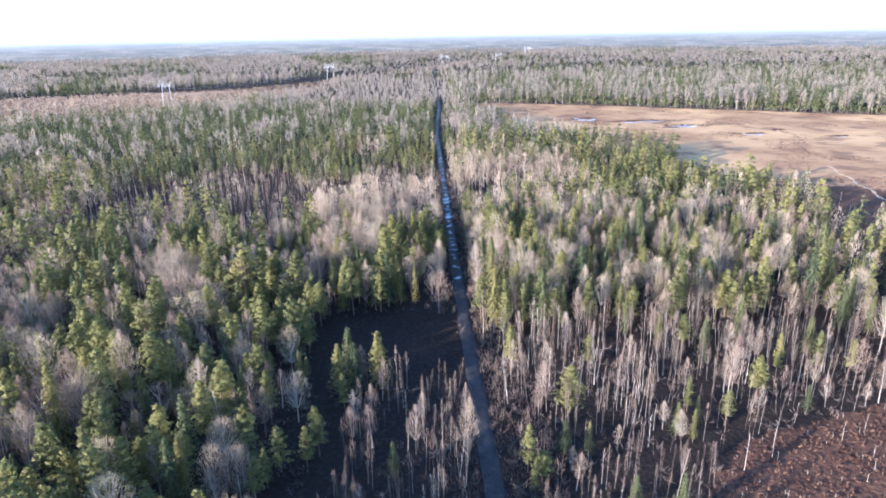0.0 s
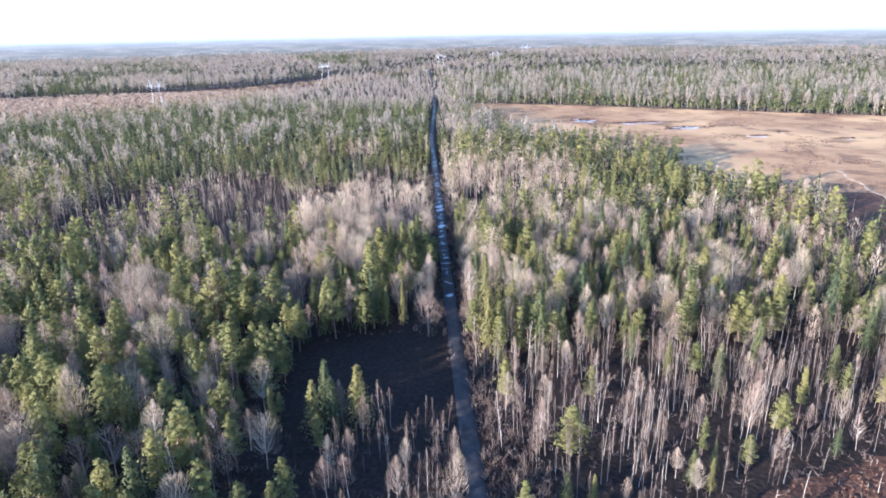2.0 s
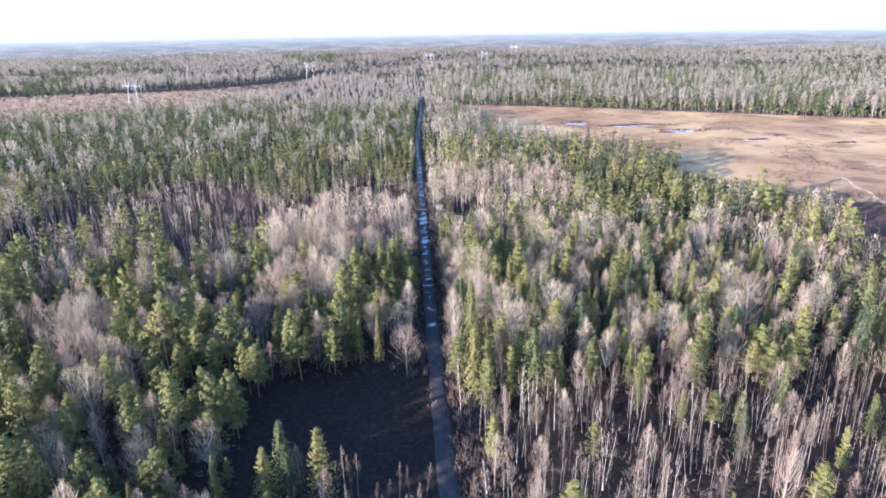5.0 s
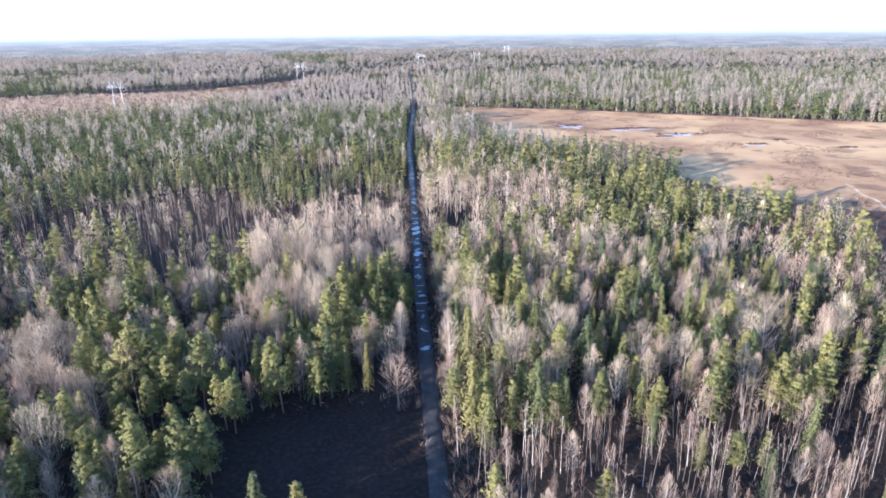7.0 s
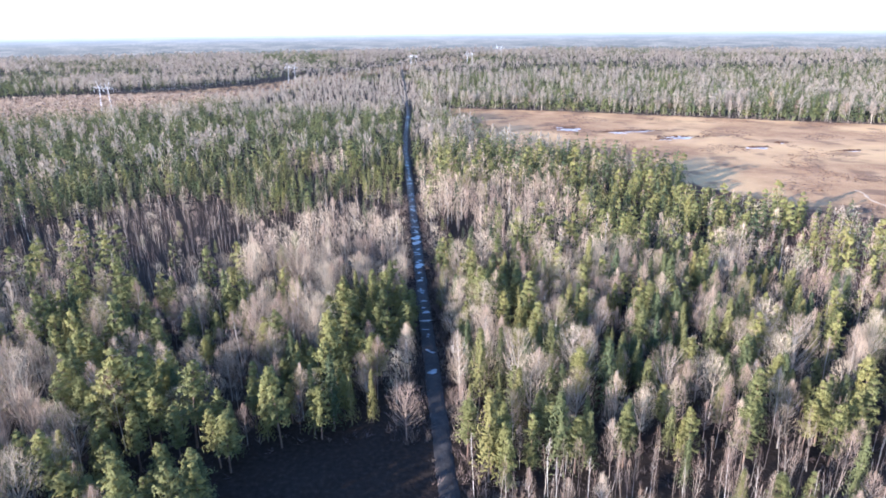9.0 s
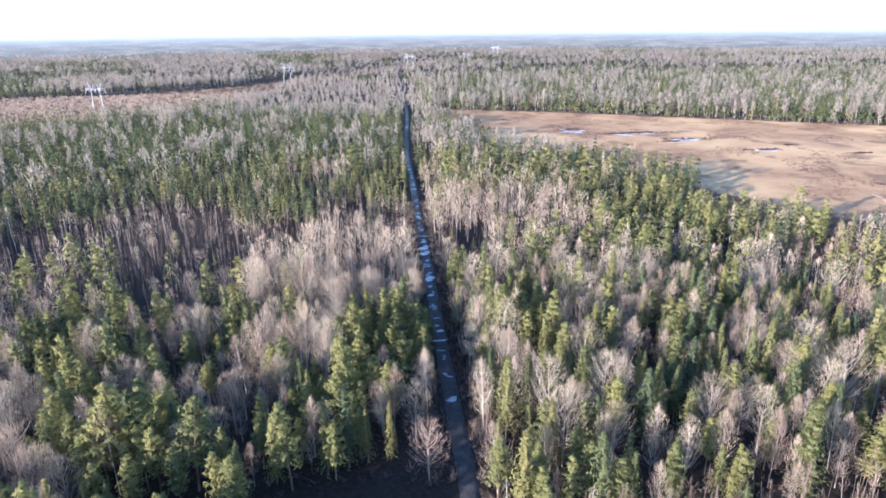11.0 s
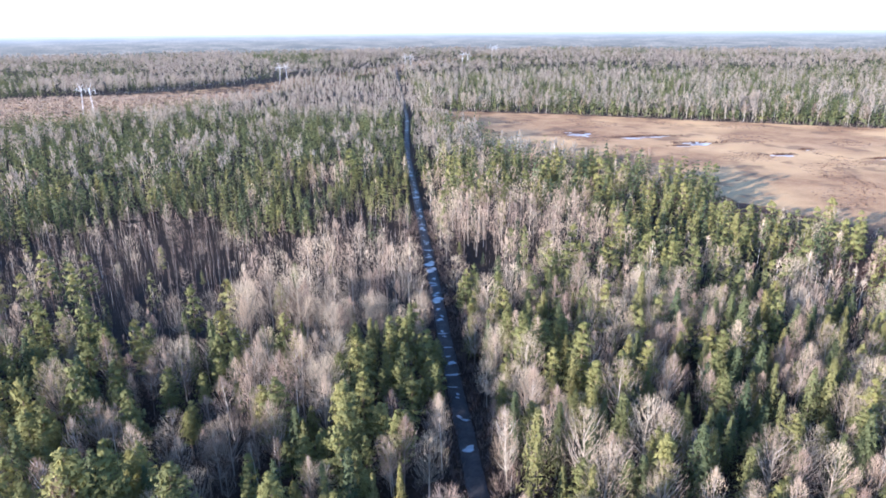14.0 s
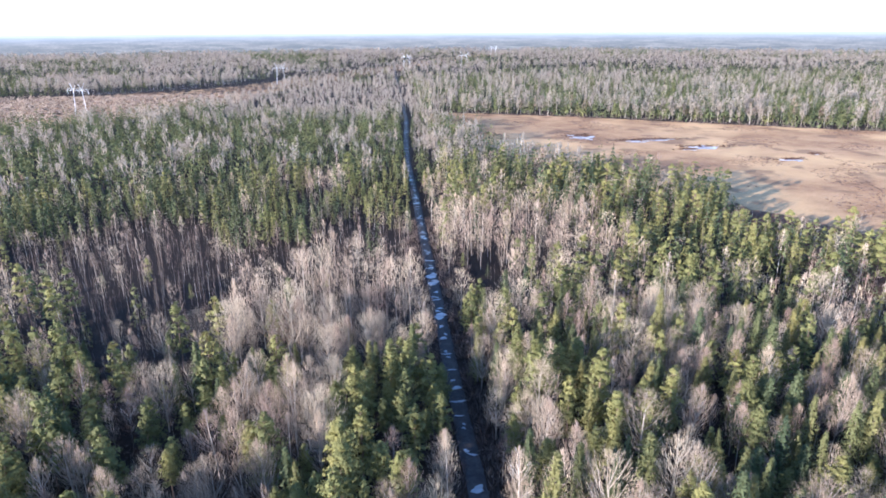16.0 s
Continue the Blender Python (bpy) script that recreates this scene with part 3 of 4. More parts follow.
    W[west] = [0.05, 0.20, 0.42, 0.33, 0, 0]
    groves = patch(px, py, 520, 71) * 0.6 + patch(px, py, 210, 72) * 0.4
    W[y > 1300] = [0.02, 0.11, 0.44, 0.43, 0, 0]
    W[(y > 1000) & (groves > 0.60)] = [0.15, 0.65, 0.10, 0.10, 0, 0]
    zone((y > 780) & (y < 1250) & (x > -190) & (x < 25), [0.03, 0.10, 0.52, 0.35, 0, 0.0], 1.0, 12.0)
    spot = patch(px, py, 130, 51) * 0.6 + patch(px, py, 55, 52) * 0.4
    back = (y > 470) & ~((y > 780) & (y < 1250) & (px > -190) & (px < 25))
    back = back & (py < 1300) & ~west
    W[back & (spot > 0.52)] = [0.20, 0.70, 0.06, 0.04, 0, 0]
    W[back & (spot < np.where(px < 0, 0.24, 0.38))] = [0.10, 0.28, 0.36, 0.26, 0, 0]
    tall = patch(px, py, 46, 61) * 0.6 + patch(px, py, 21, 62) * 0.4
    mixed = (W[:, 4] + W[:, 5]) < 0.3
    high[mixed] *= (0.76 + 0.48 * tall)[mixed]
    dens[mixed & (tall < 0.24)] *= 0.35
    rim = edge_distance(BOG, px, py)
    edge = (rim < 26) & (py > 560) & (px > 60) & (py > 880 - 0.55 * px)
    W[edge] = [0.10, 0.58, 0.22, 0.06, 0.04, 0]
    high[edge] = 22.5
    # open ground
    x, y = px, py
    off = x - road_x(y)
    dens[(np.abs(off - 0.4) < np.where(y < 420, 4.4, 3.9)) & (y < 860)] = 0
    dens[(np.abs(off) < 1.3) & (y > 860)] = 0
    b = inside(BOG, x, y)
    dens[b] = 0.0
    h = inside(HEATH, x, y)
    zone(h, [0.04, 0.16, 0.1, 0, 0.4, 0.3], 0.035, 5.0)
    dens[inside(GLADE, x, y)] = 0.0
    cut = inside(LINE_CUT, x, y)
    zone(cut & (x > -180), [0.05, 0.15, 0.5, 0.3, 0, 0], 1.0, 13.0)
    zone(cut & (x <= -180), [0, 0.05, 0.3, 0.05, 0, 0.6], 0.5, 3.6)
    return W, dens, high


# single trees that stand out: x, y, height, breadth
WEST_PINE = [(-25.3, 262.4, 15.5, 1.05), (-24.0, 207.0, 16.0, 0.9), (-43.0, 208.0, 16.0, 1.0), (-64.4, 98.8, 13, 1.2), (-75.8, 198.5, 15, 1.4), (-48.6, 176.7, 15, 1.4),
    (-69.6, 171.6, 15, 1.4), (-64.2, 190.0, 15, 1.1), (-48.0, 161.1, 14, 1.3), (-86.2, 180.7, 15, 1.3), (-96.1, 262.9, 16, 1.3), (-106.1, 261.2, 16, 1.2)]
EAST_PINE = [(23.4, 135.8, 12.8, 2.0), (78.4, 144.6, 15.5, 0.62), (92.0, 150.0, 13.0, 0.8), (99.0, 147.0, 12.0, 0.8), (12.5, 179.0, 15.5, 1.0), (18.5, 181.0, 16.0, 1.0),
    (24.0, 186.0, 15.0, 1.1), (14.0, 187.0, 15.5, 0.9), (12.2, 110.1, 9, 1.5), (14.1, 223.5, 13, 1.5), (34.8, 222.9, 14, 1.4), (28.1, 181.7, 14, 1.5),
    (10.4, 183.1, 14, 1.5), (18.8, 201.7, 15, 1.3), (50.8, 192.3, 14, 1.0)]
WEST_SPRUCE = [(-23.6, 148.9, 17.2, 1.25), (-31.6, 152.4, 16.6, 1.3), (-33.5, 145.5, 15.5, 1.25), (-29.5, 147.0, 15.0, 1.2), (-54.2, 133.2, 16.4, 0.8), (-20.0, 203.0, 14.0, 0.8),
    (-15.0, 204.0, 14.5, 0.8), (-38.0, 206.0, 16.0, 0.9), (-56.3, 140.5, 13, 0.9), (-43.6, 147.5, 13, 0.8)]
EAST_SPRUCE = [(51.5, 128.7, 8.2, 0.75), (48.3, 213.1, 17.0, 1.0), (52.0, 211.0, 16.0, 0.95), (45.0, 205.0, 17.5, 1.05), (93.8, 284.0, 18.5, 1.3), (91.0, 266.0, 18.5, 1.1),
    (92.7, 238.0, 17.0, 1.1), (23.7, 118.4, 9, 0.9), (48.0, 122.0, 9, 0.8), (52.1, 215.0, 15, 1.3), (61.3, 215.0, 15, 1.2)]
WEST_BIRCH = [(-22.6, 143.5, 13.0, 0.8), (-27.5, 149.0, 13.5, 0.8), (-24.2, 132.0, 12.0, 0.9), (-28.0, 131.0, 11.0, 1.0), (-9.0, 262.5, 16.5, 0.95), (-31.8, 206.0, 16.5, 0.8),
    (-2.6, 117.0, 17.5, 0.85), (-2.5, 130.2, 13, 0.6), (-27.9, 123.7, 11.5, 1.1), (-23.6, 123.9, 11.5, 1.1)]
EAST_BIRCH = [(54.2, 249.8, 17.5, 1.15), (58.2, 251.5, 17.5, 1.2), (54.3, 168.8, 14.5, 0.8), (68.0, 196.0, 13.5, 0.9), (15.5, 168.0, 13.5, 0.7), (60.3, 179.0, 14, 1.0),
    (16.7, 183.6, 12, 0.7)]
WEST_BROAD = [(-7.1, 196, 15.5, 1.3), (-62.8, 222.0, 14.0, 0.95), (-53.0, 222.5, 14.0, 0.9), (-45.0, 224.0, 13.5, 0.8), (-81.0, 212.0, 13.5, 0.9), (-73.8, 134.0, 13.0, 1.35),
    (-68.0, 133.0, 12.0, 1.15), (-79.0, 132.0, 12.0, 1.2), (-59.6, 203.4, 13, 1.3), (-64.0, 229.6, 13, 1.2)]
EAST_BROAD = [(47.0, 252.0, 15.5, 0.8), (17.4, 239.5, 13.0, 1.0), (22.0, 228.0, 12.5, 0.8), (124.5, 301.0, 15.0, 0.9), (41.6, 255.6, 14.5, 0.9), (87.1, 142.5, 11, 0.8),
    (56.2, 258.0, 15, 1.0), (57.7, 254.7, 15, 1.0), (49.6, 261.9, 15, 0.9), (13.4, 239.2, 14, 1.2), (18.1, 234.6, 13, 1.0), (65.2, 205.5, 13, 1.3)]
LANDMARKS = [(kind, *row) for kind, rows in (("pine", WEST_PINE + EAST_PINE), ("spruce", WEST_SPRUCE + EAST_SPRUCE), ("birch", WEST_BIRCH + EAST_BIRCH), ("broad", WEST_BROAD + EAST_BROAD)) for row in rows]


def scatter():
    g = np.random.default_rng(11)
    rows = []

    def band(y0, y1, x0, x1, step):
        gx, gy = np.meshgrid(np.arange(x0, x1, step), np.arange(y0, y1, step))
        x = (gx + g.uniform(-0.46, 0.46, gx.shape) * step).ravel()
        y = (gy + g.uniform(-0.46, 0.46, gy.shape) * step).ravel()
        # Wider on the west, so that unseen trees there cast shade inwards.
        keep = (x > -0.74 * np.maximum(y, 110) - 75) & (x < 0.74 * y + 35)
        x, y = x[keep], y[keep]
        W, dens, high = stand(x, y)
        c = np.cumsum(W, 1) / W.sum(1, keepdims=True)
        kind = (g.uniform(size=(len(x), 1)) > c).sum(1).clip(0, 5)
        keep = g.uniform(size=len(x)) < dens
        rows.append(np.stack([x, y, kind, high * g.normal(0.97, 0.19, len(x)).clip(0.45, 1.3)], 1)[keep])

    # Unseen stand behind the eye, added to throw shade over glade and road.
    band(-60, 72, -190, 150, 5.0)
    band(72, 300, -330, 330, 5.2)
    band(300, 480, -420, 420, 5.5)
    band(480, 860, -760, 760, 6.0)
    band(860, 1300, -1120, 1120, 8.5)
    band(1300, 2350, -1850, 1850, 14.0)
    T = np.concatenate(rows)
    # slim stands are denser: add wands among the young and the thin birches
    slim = T[(T[:, 2] >= 4) & (T[:, 1] < 420)]
    more = slim.copy()
    more[:, :2] += g.uniform(-2.3, 2.3, more[:, :2].shape)
    more[:, 3] *= g.uniform(0.7, 1.0, len(more))
    extra = more[(more[:, 0] > -34) & (more[:, 1] < 215)][::2].copy()
    extra[:, :2] += g.uniform(-2.4, 2.4, extra[:, :2].shape)
    more = np.concatenate([more, extra])
    more = more[np.abs(more[:, 0] - road_x(more[:, 1])) > 4.5]
    T = np.concatenate([T, more])
    marks = np.array([(NAMES.index(k), x, y) for k, x, y, *_ in LANDMARKS])
    d = np.min(np.hypot(T[:, 0, None] - marks[None, :, 1], T[:, 1, None] - marks[None, :, 2]), 1)
    room = np.hypot(T[:, 0] + 7.5, 0.75 * (T[:, 1] - 199))
    gap = (T[:, 0] > -48) & (T[:, 0] < -30) & (T[:, 1] > 84) & (T[:, 1] < 154) & (T[:, 2] < 4)
    T[gap, 3] *= 0.62
    gap = gap & (g.uniform(size=len(T)) < np.where(T[:, 0] > -41, 0.8, 0.4))
    return T[(d > 2.6) & (room > 8.5) & ~gap]


def tree_meshes(trunk, crown, bark, leaf, limbed):
    """Meshes of stem, crown and, for the limbed bare trees, the boughs that fork off the stem (its first 15 corners)."""
    V, F = trunk
    boughs = raw_mesh("branchwork", V[15:], F[20:] - 15, [bark]) if limbed else None
    return raw_mesh("trunk", V[:15] if limbed else V, F[:20] if limbed else F, [bark]), raw_mesh("crown", *crown, [leaf]), boughs


def plant_all():
    T = scatter()
    g = np.random.default_rng(23)
    reach = np.hypot(T[:, 0] * 0.9, T[:, 1] - 165)
    used = np.zeros(len(T), bool)
    # the nearest trees, one by one
    for k, name in enumerate(NAMES):
        make, leaf, bark, title, label = KINDS[name]
        group = title.replace("_tree", "") + " trees of the forest"
        shapes = []
        for v in range(6):
            shapes.append(tree_meshes(*make(100 * k + v, 3), bark, leaf, name in ("birch", "broad")))

        if name == "broad":
            shapes.append(tree_meshes(*bare_pattern(991, 3, "broad", 1.45), BARK_LONE, BARK_LONE, True))

        def plant(x, y, h, wide, note=label, form=-1):
            root = new(title)
            s = h / 16.0
            root.matrix_world = Matrix.Translation((x, y, 0)) @ Matrix.Rotation(g.uniform(0, 6.28), 4, "Z") @ Matrix.Diagonal((s * wide, s * wide, s, 1))
            stem, head, boughs = shapes[form if form >= 0 else g.integers(6)]
            trunk = new("trunk", stem)
            trunk.parent = root
            new("crown", head).parent = root
            if boughs:
                new("branchwork", boughs).parent = trunk
            tagged(root, note, title.replace("_", " "), group)

        own = [m for m in LANDMARKS if m[0] == name]
        for _, x, y, h, wide in own:
            alone = (x, y) == (-7.1, 196)
            plant(x, y, h, wide, "lone leafless tree with stout pale branches beside the glade" if alone else label, 6 if alone else -1)
        idx = np.where((T[:, 2] == k) & (T[:, 1] > 80))[0]
        idx = idx[np.argsort(reach[idx])][:300 - len(own)]
        idx = idx[T[idx, 1] < 300]
        used[idx] = True
        for i in idx:
            plant(T[i, 0], T[i, 1], T[i, 3], g.uniform(0.95, 1.3) if name == "pine" else g.uniform(0.85, 1.2))
    # the rest of the woods, joined by kind and distance
    for k, name in enumerate(NAMES):
        make, leaf, bark, title, label = KINDS[name]
        conifer = k < 2
        for title2, y0, y1, detail in (("near", 0, 235, 2), ("middle", 235, 430, 1), ("far", 430, 1220, 0), ("distant", 1220, 9000, 0)):
            away = np.where(T[:, 1] < 80, 300, np.hypot(T[:, 0], T[:, 1] - 80))
            sel = T[(T[:, 2] == k) & ~used & (away >= y0) & (away < y1)]
            if not len(sel):
                continue
            # Far bare trees take the haze-toned twigs; far pines take spruce needles.
            leaf = {"birch": HAZED_TWIG, "broad": HAZED_TWIG, "pine": SPRUCE}.get(name, leaf) if detail == 0 else leaf
            pats = [make(100 * k + 50 + v, detail) if detail else far_pattern(100 * k + 70 + v, conifer) for v in range(5)]
            V, F, M, N, off = [], [], [], [], 0
            pick = g.integers(5, size=len(sel))
            ground_z = rise(sel[:, 0], sel[:, 1])
            big = {"near": 1.0, "middle": 1.0, "far": 1.12, "distant": 1.5}[title2]
            for v, (trunk, crown) in enumerate(pats):
                rows = np.where(pick == v)[0]
                if not len(rows):
                    continue
                if title2 == "distant":
                    pv, pf = crown
                    pf = pf[:18]
                    pv = pv[:54]
                    pm = np.zeros(len(pf), int)
                else:
                    pv, pf = merge([crown, trunk])
                    pm = np.r_[np.zeros(len(crown[1]), int), np.ones(len(trunk[1]), int)]
                a = g.uniform(0, 6.28, len(rows))
                s = sel[rows, 3] / 16.0
                w = s * g.uniform(0.85, 1.15, len(rows)) * big
                if title2 == "distant":
                    w = w * np.clip(sel[rows, 1] / 1300, 1, 2.6)
                c, n = np.cos(a)[:, None], np.sin(a)[:, None]
                x = (pv[None, :, 0] * c - pv[None, :, 1] * n) * w[:, None] + sel[rows, 0, None]
                y = (pv[None, :, 0] * n + pv[None, :, 1] * c) * w[:, None] + sel[rows, 1, None]
                z = pv[None, :, 2] * s[:, None] + ground_z[rows, None]
                V.append(np.stack([x, y, z], 2).reshape(-1, 3))
                F.append((pf[None] + (np.arange(len(rows)) * len(pv))[:, None, None]).reshape(-1, 3) + off)
                off += len(rows) * len(pv)
                M.append(np.tile(pm, len(rows)))
                N.append(np.repeat(g.uniform(*((0.0, 0.6) if detail == 0 else (0.0, 1.0)), len(rows)), len(pf)))
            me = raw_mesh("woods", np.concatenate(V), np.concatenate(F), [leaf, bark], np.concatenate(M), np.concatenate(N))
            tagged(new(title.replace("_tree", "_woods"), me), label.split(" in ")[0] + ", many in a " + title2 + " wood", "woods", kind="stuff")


# ---- pylons, wires, snags, undergrowth ----
def bar(bm, a, b, r, sides=4):
    a, b = Vector(a), Vector(b)
    m = Matrix.Translation((a + b) / 2) @ (b - a).to_track_quat("Z", "Y").to_matrix().to_4x4()
    bmesh.ops.create_cone(bm, cap_ends=True, segments=sides, radius1=r, radius2=r * 0.85, depth=(b - a).length, matrix=m)


PYLONS = [(-349, 869), (-188, 1250), (36, 1590), (172, 1650), (290, 1950)]


def build_pylons():
    for x, y in PYLONS:
        root = new("pylon")
        z = float(rise(x, y))
        root.matrix_world = Matrix.Translation((x, y, z)) @ Matrix.Rotation(radians(-18), 4, "Z")
        for side in (-1, 1):
            bm = bmesh.new()
            for dx in (-0.6, 0.6):
                bar(bm, (side * 7.4 + dx, -0.5, 0), (side * 5.4 + dx * 0.5, 0, 27), 0.15)
            for j in range(9):
                bar(bm, (side * (7.4 - 0.22 * j) - 0.6, -0.4, 3.0 * j), (side * (7.2 - 0.22 * j) + 0.6, -0.3, 3.0 * j + 3), 0.07)
            part("mast_leg", bm, STEEL, root)
            bm = bmesh.new()
            bar(bm, (side * 5.6, 0, 27), (side * 9.2, 0, 34.5), 0.28)
            bar(bm, (side * 4.9, 0, 27), (side * 2.2, 0, 32.5), 0.24)
            part("earth_wire_peak", bm, STEEL, root)
        bm = bmesh.new()
        for dz in (26.2, 28.0):
            bar(bm, (-13.5, 0, dz), (13.5, 0, dz), 0.11)
        for j in range(12):
            bar(bm, (-13.5 + 2.25 * j, 0, 26.2 + 1.8 * (j % 2)), (-11.25 + 2.25 * j, 0, 28.0 - 1.8 * (j % 2)), 0.06)
        part("cross_arm", bm, STEEL, root)
        for dx in (-13.2, 0, 13.2):
            bm = bmesh.new()
            bar(bm, (dx, 0, 26.2), (dx, 0, 22.6), 0.13, 6)
            part("insulator", bm, STEEL, root, "string of pale glass insulators")
        tagged(root, "pale lattice steel portal pylon above the far woods", "pylon", "pylons of the power line")


def build_wires():
    turn = Matrix.Rotation(radians(-18), 3, "Z")
    for a, b in zip(PYLONS, PYLONS[1:]):
        for dx in (-13.2, 0, 13.2):
            o = turn @ Vector((dx, 0, 0))
            bm = bmesh.new()
            pts = []
            for j in range(13):
                u = j / 12
                pts.append(Vector((a[0] + (b[0] - a[0]) * u + o.x, a[1] + (b[1] - a[1]) * u + o.y,
                                   22.6 + float(rise(*a)) * (1 - u) + float(rise(*b)) * u - 30 * u * (1 - u))))
            for p, q in zip(pts, pts[1:]):
                bar(bm, p, q, 0.03, 3)
            me = bpy.data.meshes.new("power_cable")
            bm.to_mesh(me)
            bm.free()
            me.materials.append(WIRE)
            tagged(new("power_cable", me), "thin grey aluminium cable hung between pylons", "cable", "power line cables")


def build_backdrop():
    """The last blue line of woods under the sky, more than two kilometres off; it glows, with haze painted into its
    colour.
    """
    mat, nt, bsdf, nodes, links = nodes_of("far_distance")
    co = nodes.new("ShaderNodeTexCoord")
    mp = nodes.new("ShaderNodeMapping")
    mp.inputs["Scale"].default_value = (0.012, 0.012, 0.16)
    links.new(co.outputs["Object"], mp.inputs["Vector"])
    n = nodes.new("ShaderNodeTexNoise")
    n.inputs["Scale"].default_value, n.inputs["Detail"].default_value = 1.0, 4
    links.new(mp.outputs[0], n.inputs["Vector"])
    sep = nodes.new("ShaderNodeSeparateXYZ")
    links.new(co.outputs["Object"], sep.inputs[0])
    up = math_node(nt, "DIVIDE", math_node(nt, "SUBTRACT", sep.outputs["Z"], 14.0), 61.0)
    # Haze put into the colour: paler towards the top edge.
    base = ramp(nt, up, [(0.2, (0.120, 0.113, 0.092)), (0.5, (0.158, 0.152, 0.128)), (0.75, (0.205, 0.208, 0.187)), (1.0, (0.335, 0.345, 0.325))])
    crowns = nodes.new("ShaderNodeMapping")
    crowns.inputs["Scale"].default_value = (0.11, 0.11, 0.55)
    links.new(co.outputs["Object"], crowns.inputs["Vector"])
    n2 = nodes.new("ShaderNodeTexNoise")
    n2.inputs["Scale"].default_value, n2.inputs["Detail"].default_value = 1.0, 3
    links.new(crowns.outputs[0], n2.inputs["Vector"])
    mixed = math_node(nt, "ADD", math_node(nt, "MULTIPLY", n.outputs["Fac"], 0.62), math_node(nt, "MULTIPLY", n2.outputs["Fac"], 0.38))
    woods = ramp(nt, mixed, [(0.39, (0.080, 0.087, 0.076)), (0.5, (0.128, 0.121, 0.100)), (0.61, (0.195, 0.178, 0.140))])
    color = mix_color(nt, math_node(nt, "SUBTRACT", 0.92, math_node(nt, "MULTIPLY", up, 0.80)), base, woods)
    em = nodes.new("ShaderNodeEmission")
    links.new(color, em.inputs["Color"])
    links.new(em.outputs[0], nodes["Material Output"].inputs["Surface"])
    V, F = [], []
    m = 160
    for k in range(m + 1):
        a = radians(-55 + 110 * k / m)
        top = 75.8 + 0.25 * math.sin(k * 0.9) + 0.3 * math.sin(k * 0.37 + 1)
        for z in (-5, top):
            V.append((2350 * math.sin(a), 60 + 2350 * math.cos(a), z))
    F = [(2 * k, 2 * k + 2, 2 * k + 3, 2 * k + 1) for k in range(m)]
    tagged(new("backdrop", raw_mesh("backdrop", V, F, [mat])), "glowing backdrop of blue distant woods with painted haze", "distance", kind="structure")


def joined(title, pats, spots, mats, label, category):
    """Many small plants as one mesh: spots are rows of x, y, height scale, breadth scale."""
    g = np.random.default_rng(len(spots))
    V, F, N, off = [], [], [], 0
    pick = g.integers(len(pats), size=len(spots))
    for v, (pv, pf) in enumerate(pats):
        r = spots[pick == v]
        if not len(r):
            continue
        a = g.uniform(0, 6.28, len(r))
        c, n = np.cos(a)[:, None], np.sin(a)[:, None]
        x = (pv[None, :, 0] * c - pv[None, :, 1] * n) * r[:, 3, None] + r[:, 0, None]
        y = (pv[None, :, 0] * n + pv[None, :, 1] * c) * r[:, 3, None] + r[:, 1, None]
        V.append(np.stack([x, y, pv[None, :, 2] * r[:, 2, None] + np.zeros_like(x)], 2).reshape(-1, 3))
        F.append((pf[None] + (np.arange(len(r)) * len(pv))[:, None, None]).reshape(-1, 3) + off)
        off += len(r) * len(pv)
        N.append(np.repeat(g.uniform(0, 1, len(r)), len(pf)))
    tagged(new(title, raw_mesh(title, np.concatenate(V), np.concatenate(F), mats, None, np.concatenate(N))), label, category, kind="stuff")


def shrub_pattern(seed, n, width):
    g = np.random.default_rng(seed)
    way = unit(g, n) * (1, 1, 0.5) + (0, 0, 0.9)
    s = g.normal(0, 0.25, (n, 3)) * (1, 1, 0)
    mid = s + way * g.uniform(0.2, 0.7, (n, 1))
    return slivers(np.where(g.uniform(size=(n, 1)) < 0.4, s, mid), mid + way * g.uniform(0.3, 0.8, (n, 1)), width, g)


def tuft_pattern(seed, n):
    g = np.random.default_rng(seed)
    c = unit(g, n) * (1, 1, 0.25) * g.uniform(0.2, 1.0, (n, 1)) + (0, 0, 0.18)
    return leaf_tris(c, 0.45, g, c * (1, 1, 0) + (0, 0, 0.7))


def spread(x0, x1, y0, y1, n, keep, hs, ws, seed):
    g = np.random.default_rng(seed)
    x, y = g.uniform(x0, x1, n), g.uniform(y0, y1, n)
    k = keep(x, y)
    x, y = x[k], y[k]
    return np.stack([x, y, g.uniform(*hs, len(x)), g.uniform(*ws, len(x))], 1)


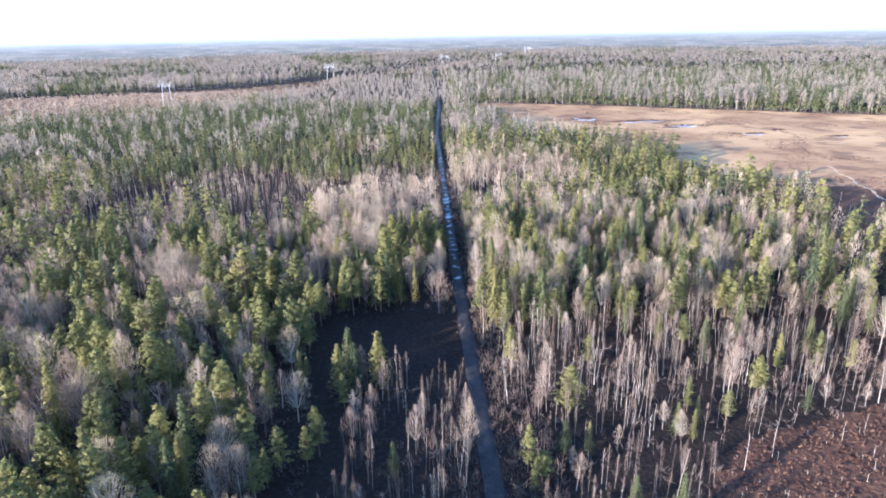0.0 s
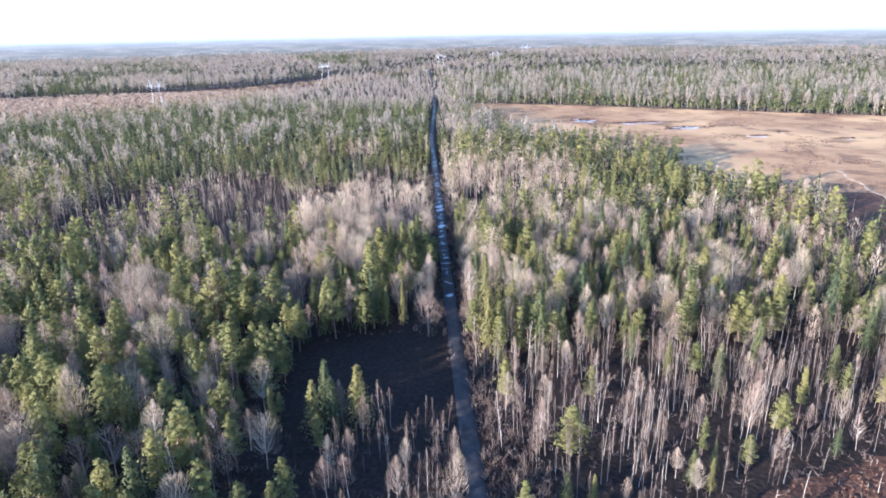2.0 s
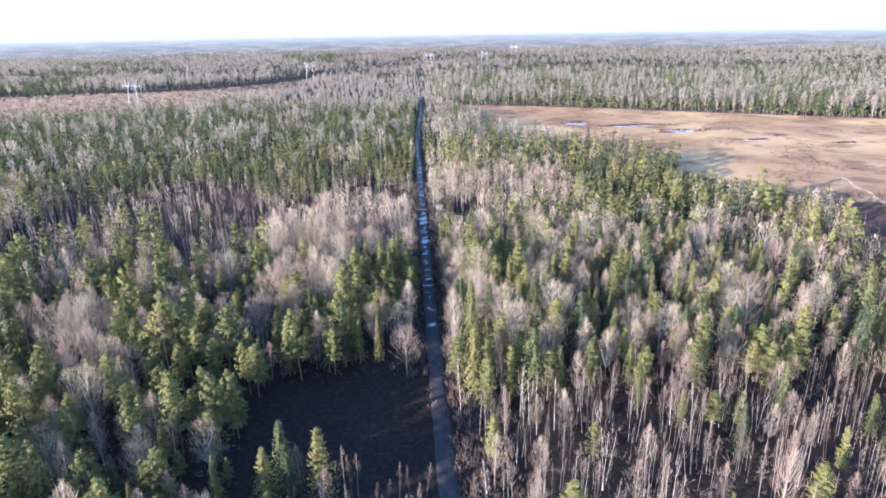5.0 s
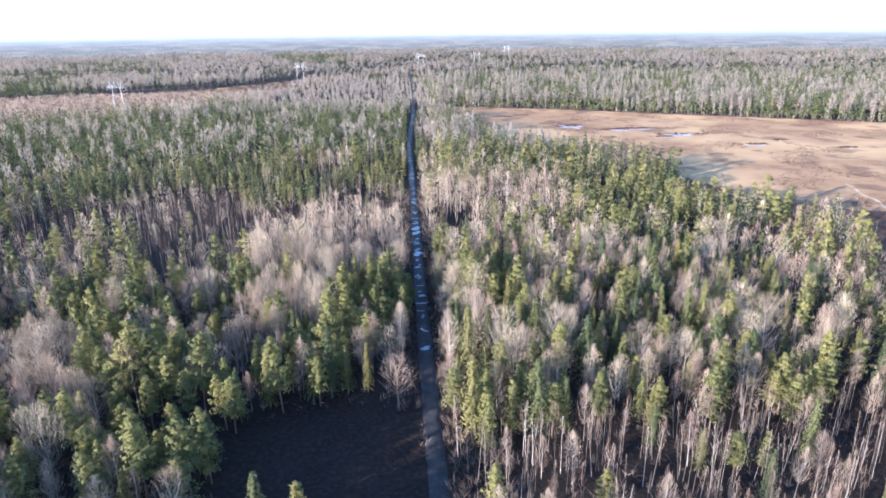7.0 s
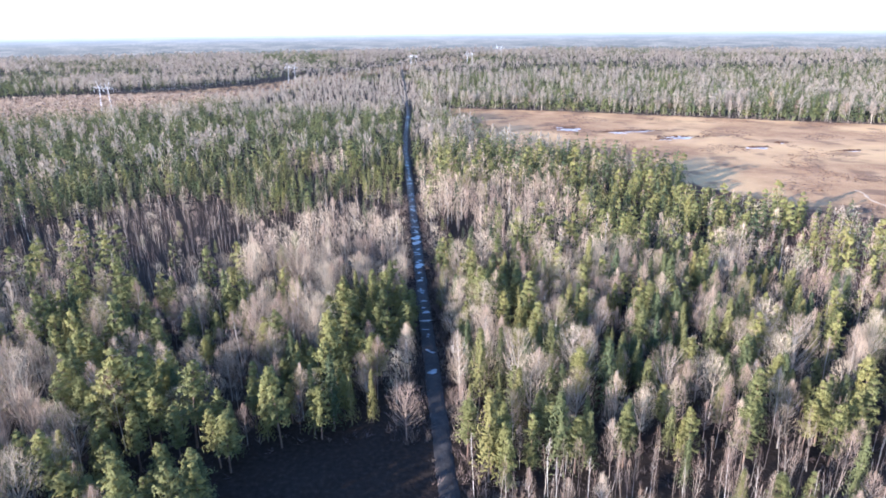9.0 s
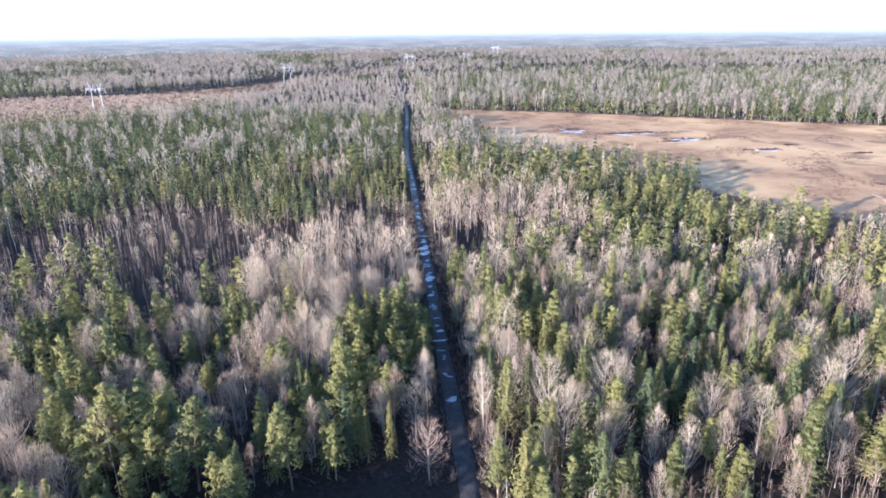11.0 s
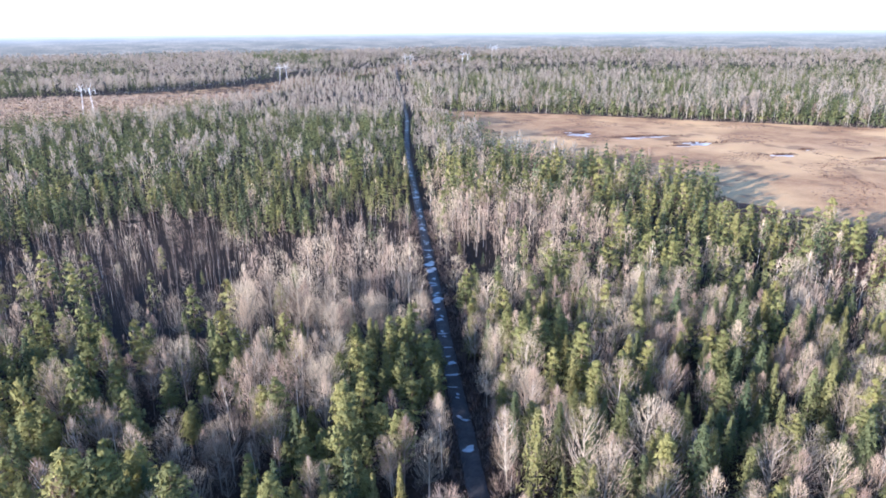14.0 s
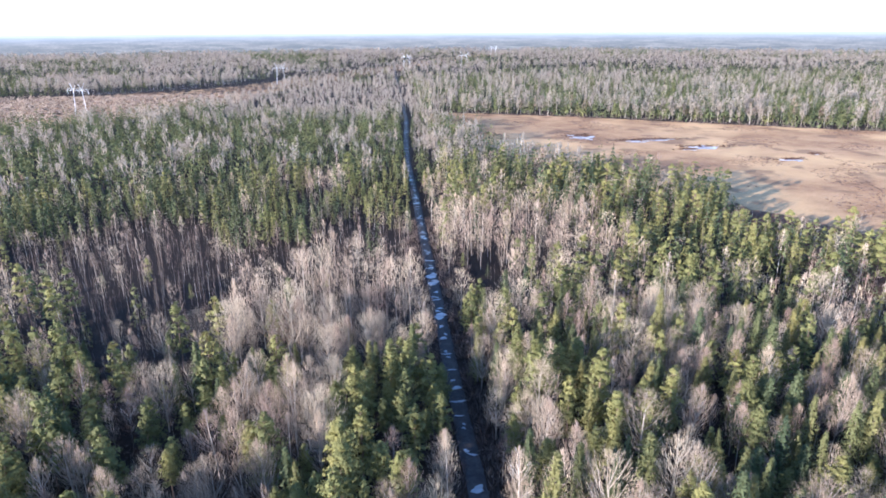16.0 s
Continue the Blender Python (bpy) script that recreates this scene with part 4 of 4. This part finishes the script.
def build_undergrowth():
    shrubs = [shrub_pattern(400 + v, 11, 0.11) for v in range(5)]
    off = lambda x, y: np.abs(x - road_x(y))
    open_ = lambda x, y: ~inside(BOG, x, y) & ~inside(HEATH, x, y)
    verge = spread(-14, 20, 85, 420, 6500, lambda x, y: (off(x, y) > 2.3) & (off(x, y) < np.where(x > 3, 15, 9)) & ~inside(GLADE, x, y), (0.6, 2.6), (0.7, 1.6), 1)
    joined("verge_shrubs", shrubs, verge, [SHRUB], "leafless brown shrubs along the road verge", "shrubs")
    floor = spread(-140, 190, 84, 300, 5200, lambda x, y: (off(x, y) > 6) & open_(x, y) & ~inside(GLADE, x, y), (0.6, 1.6), (0.8, 1.8), 2)
    joined("undergrowth", shrubs, floor, [SHRUB], "leafless brown undergrowth on the forest floor", "shrubs")
    shore = spread(20, 480, 230, 880, 26000, lambda x, y: edge_distance(BOG, x, y) < 7, (0.8, 2.6), (1.0, 2.0), 3)
    joined("shore_shrubs", shrubs, shore, [SHRUB], "leafless willow scrub along the bog edge", "shrubs")
    heath = spread(30, 200, 70, 150, 9000, lambda x, y: inside(HEATH, x, y), (0.3, 1.0), (0.3, 0.9), 4)
    joined("heather_tufts", [tuft_pattern(420 + v, 7) for v in range(4)], heath, [HEATHER], "reddish brown heather tufts on the cut-over heath", "heather")
    pat = lambda x, y: patch(x, y, 90, 31)
    bog = spread(40, 480, 240, 830, 30000, lambda x, y: inside(BOG, x, y) & (pat(x, y) > 0.70), (0.4, 1.0), (0.6, 1.8), 5)
    g = np.random.default_rng(12)
    rims = [(x + g.normal(0, a * 0.75), y + b * g.uniform(0.1, 1.3), g.uniform(0.6, 1.5), g.uniform(1.0, 2.6)) for x, y, a, b in POOLS for k in range(60)]
    joined("hummocks", [tuft_pattern(450 + v, 8) for v in range(4)], np.array(rims), [HEATHER], "dark mossy hummocks round the bog pools", "hummocks")
    brush = spread(-720, -190, 640, 1080, 9000, lambda x, y: inside(LINE_CUT, x, y), (1.2, 3.4), (1.6, 3.2), 8)
    joined("clearing_brush", [shrub_pattern(460 + v, 8, 0.30) for v in range(4)], brush, [TWIG], "low leafless brush in the power line clearing", "brush")
    joined("sedge_tussocks", [tuft_pattern(440 + v, 6) for v in range(4)], bog, [SEDGE], "dry rusty sedge tussocks on the bog", "sedge")


def build_snags():
    """Broken dead stems, most of them on the heath and its edge."""
    g = np.random.default_rng(77)
    shapes = []
    for v in range(5):
        bits = [tube([(0, 0, -0.2), (0.1, 0.05, 2.5), (g.normal(0, 0.25), g.normal(0, 0.25), 5.0)], (0.075, 0.06, 0.03), 5)]
        for j in range(v + 1):
            z, a, r = g.uniform(2.2, 4.9), g.uniform(0, 6.28), g.uniform(0.4, 1.1)
            bits.append(tube([(0.05, 0, z), (r * math.cos(a), r * math.sin(a), z + 0.5 * r)], (0.035, 0.012), 3))
        shapes.append(raw_mesh("dead_stem", *merge(bits), [DEAD]))
    spots = [(35.5, 129.2, 9.0), (41.0, 127.0, 7.0), (63.0, 116.0, 10.0), (55.0, 112.0, 9.0)]
    for k in range(260):
        x, y = g.uniform(40, 150), g.uniform(86, 140)
        if inside(HEATH, np.array([x]), np.array([y]))[0]:
            spots.append((x, y, g.uniform(0.5, 2.6) if k % 9 else g.uniform(3, 6)))
    for k in range(24):
        y = g.uniform(262, 412)
        spots.append((float(np.interp(y, [262, 290, 317, 362, 405], [166, 182, 196, 184, 150])) + g.uniform(1, 14), y, g.uniform(3, 8)))
    for x, y, h in spots:
        ob = new("dead_stem", shapes[g.integers(5)])
        ob.matrix_world = Matrix.Translation((x, y, 0)) @ Matrix.Rotation(g.uniform(0, 6.28), 4, "Z") @ Matrix.Diagonal((0.55 + h / 20, 0.55 + h / 20, h / 5, 1))
        tagged(ob, "bleached dead tree stem standing on open ground", "dead tree", "dead stems on the open ground")


build_ground()
build_road()
build_puddles()
build_ponds()
build_trail()
plant_all()
build_undergrowth()
build_snags()
build_pylons()
build_wires()
build_backdrop()
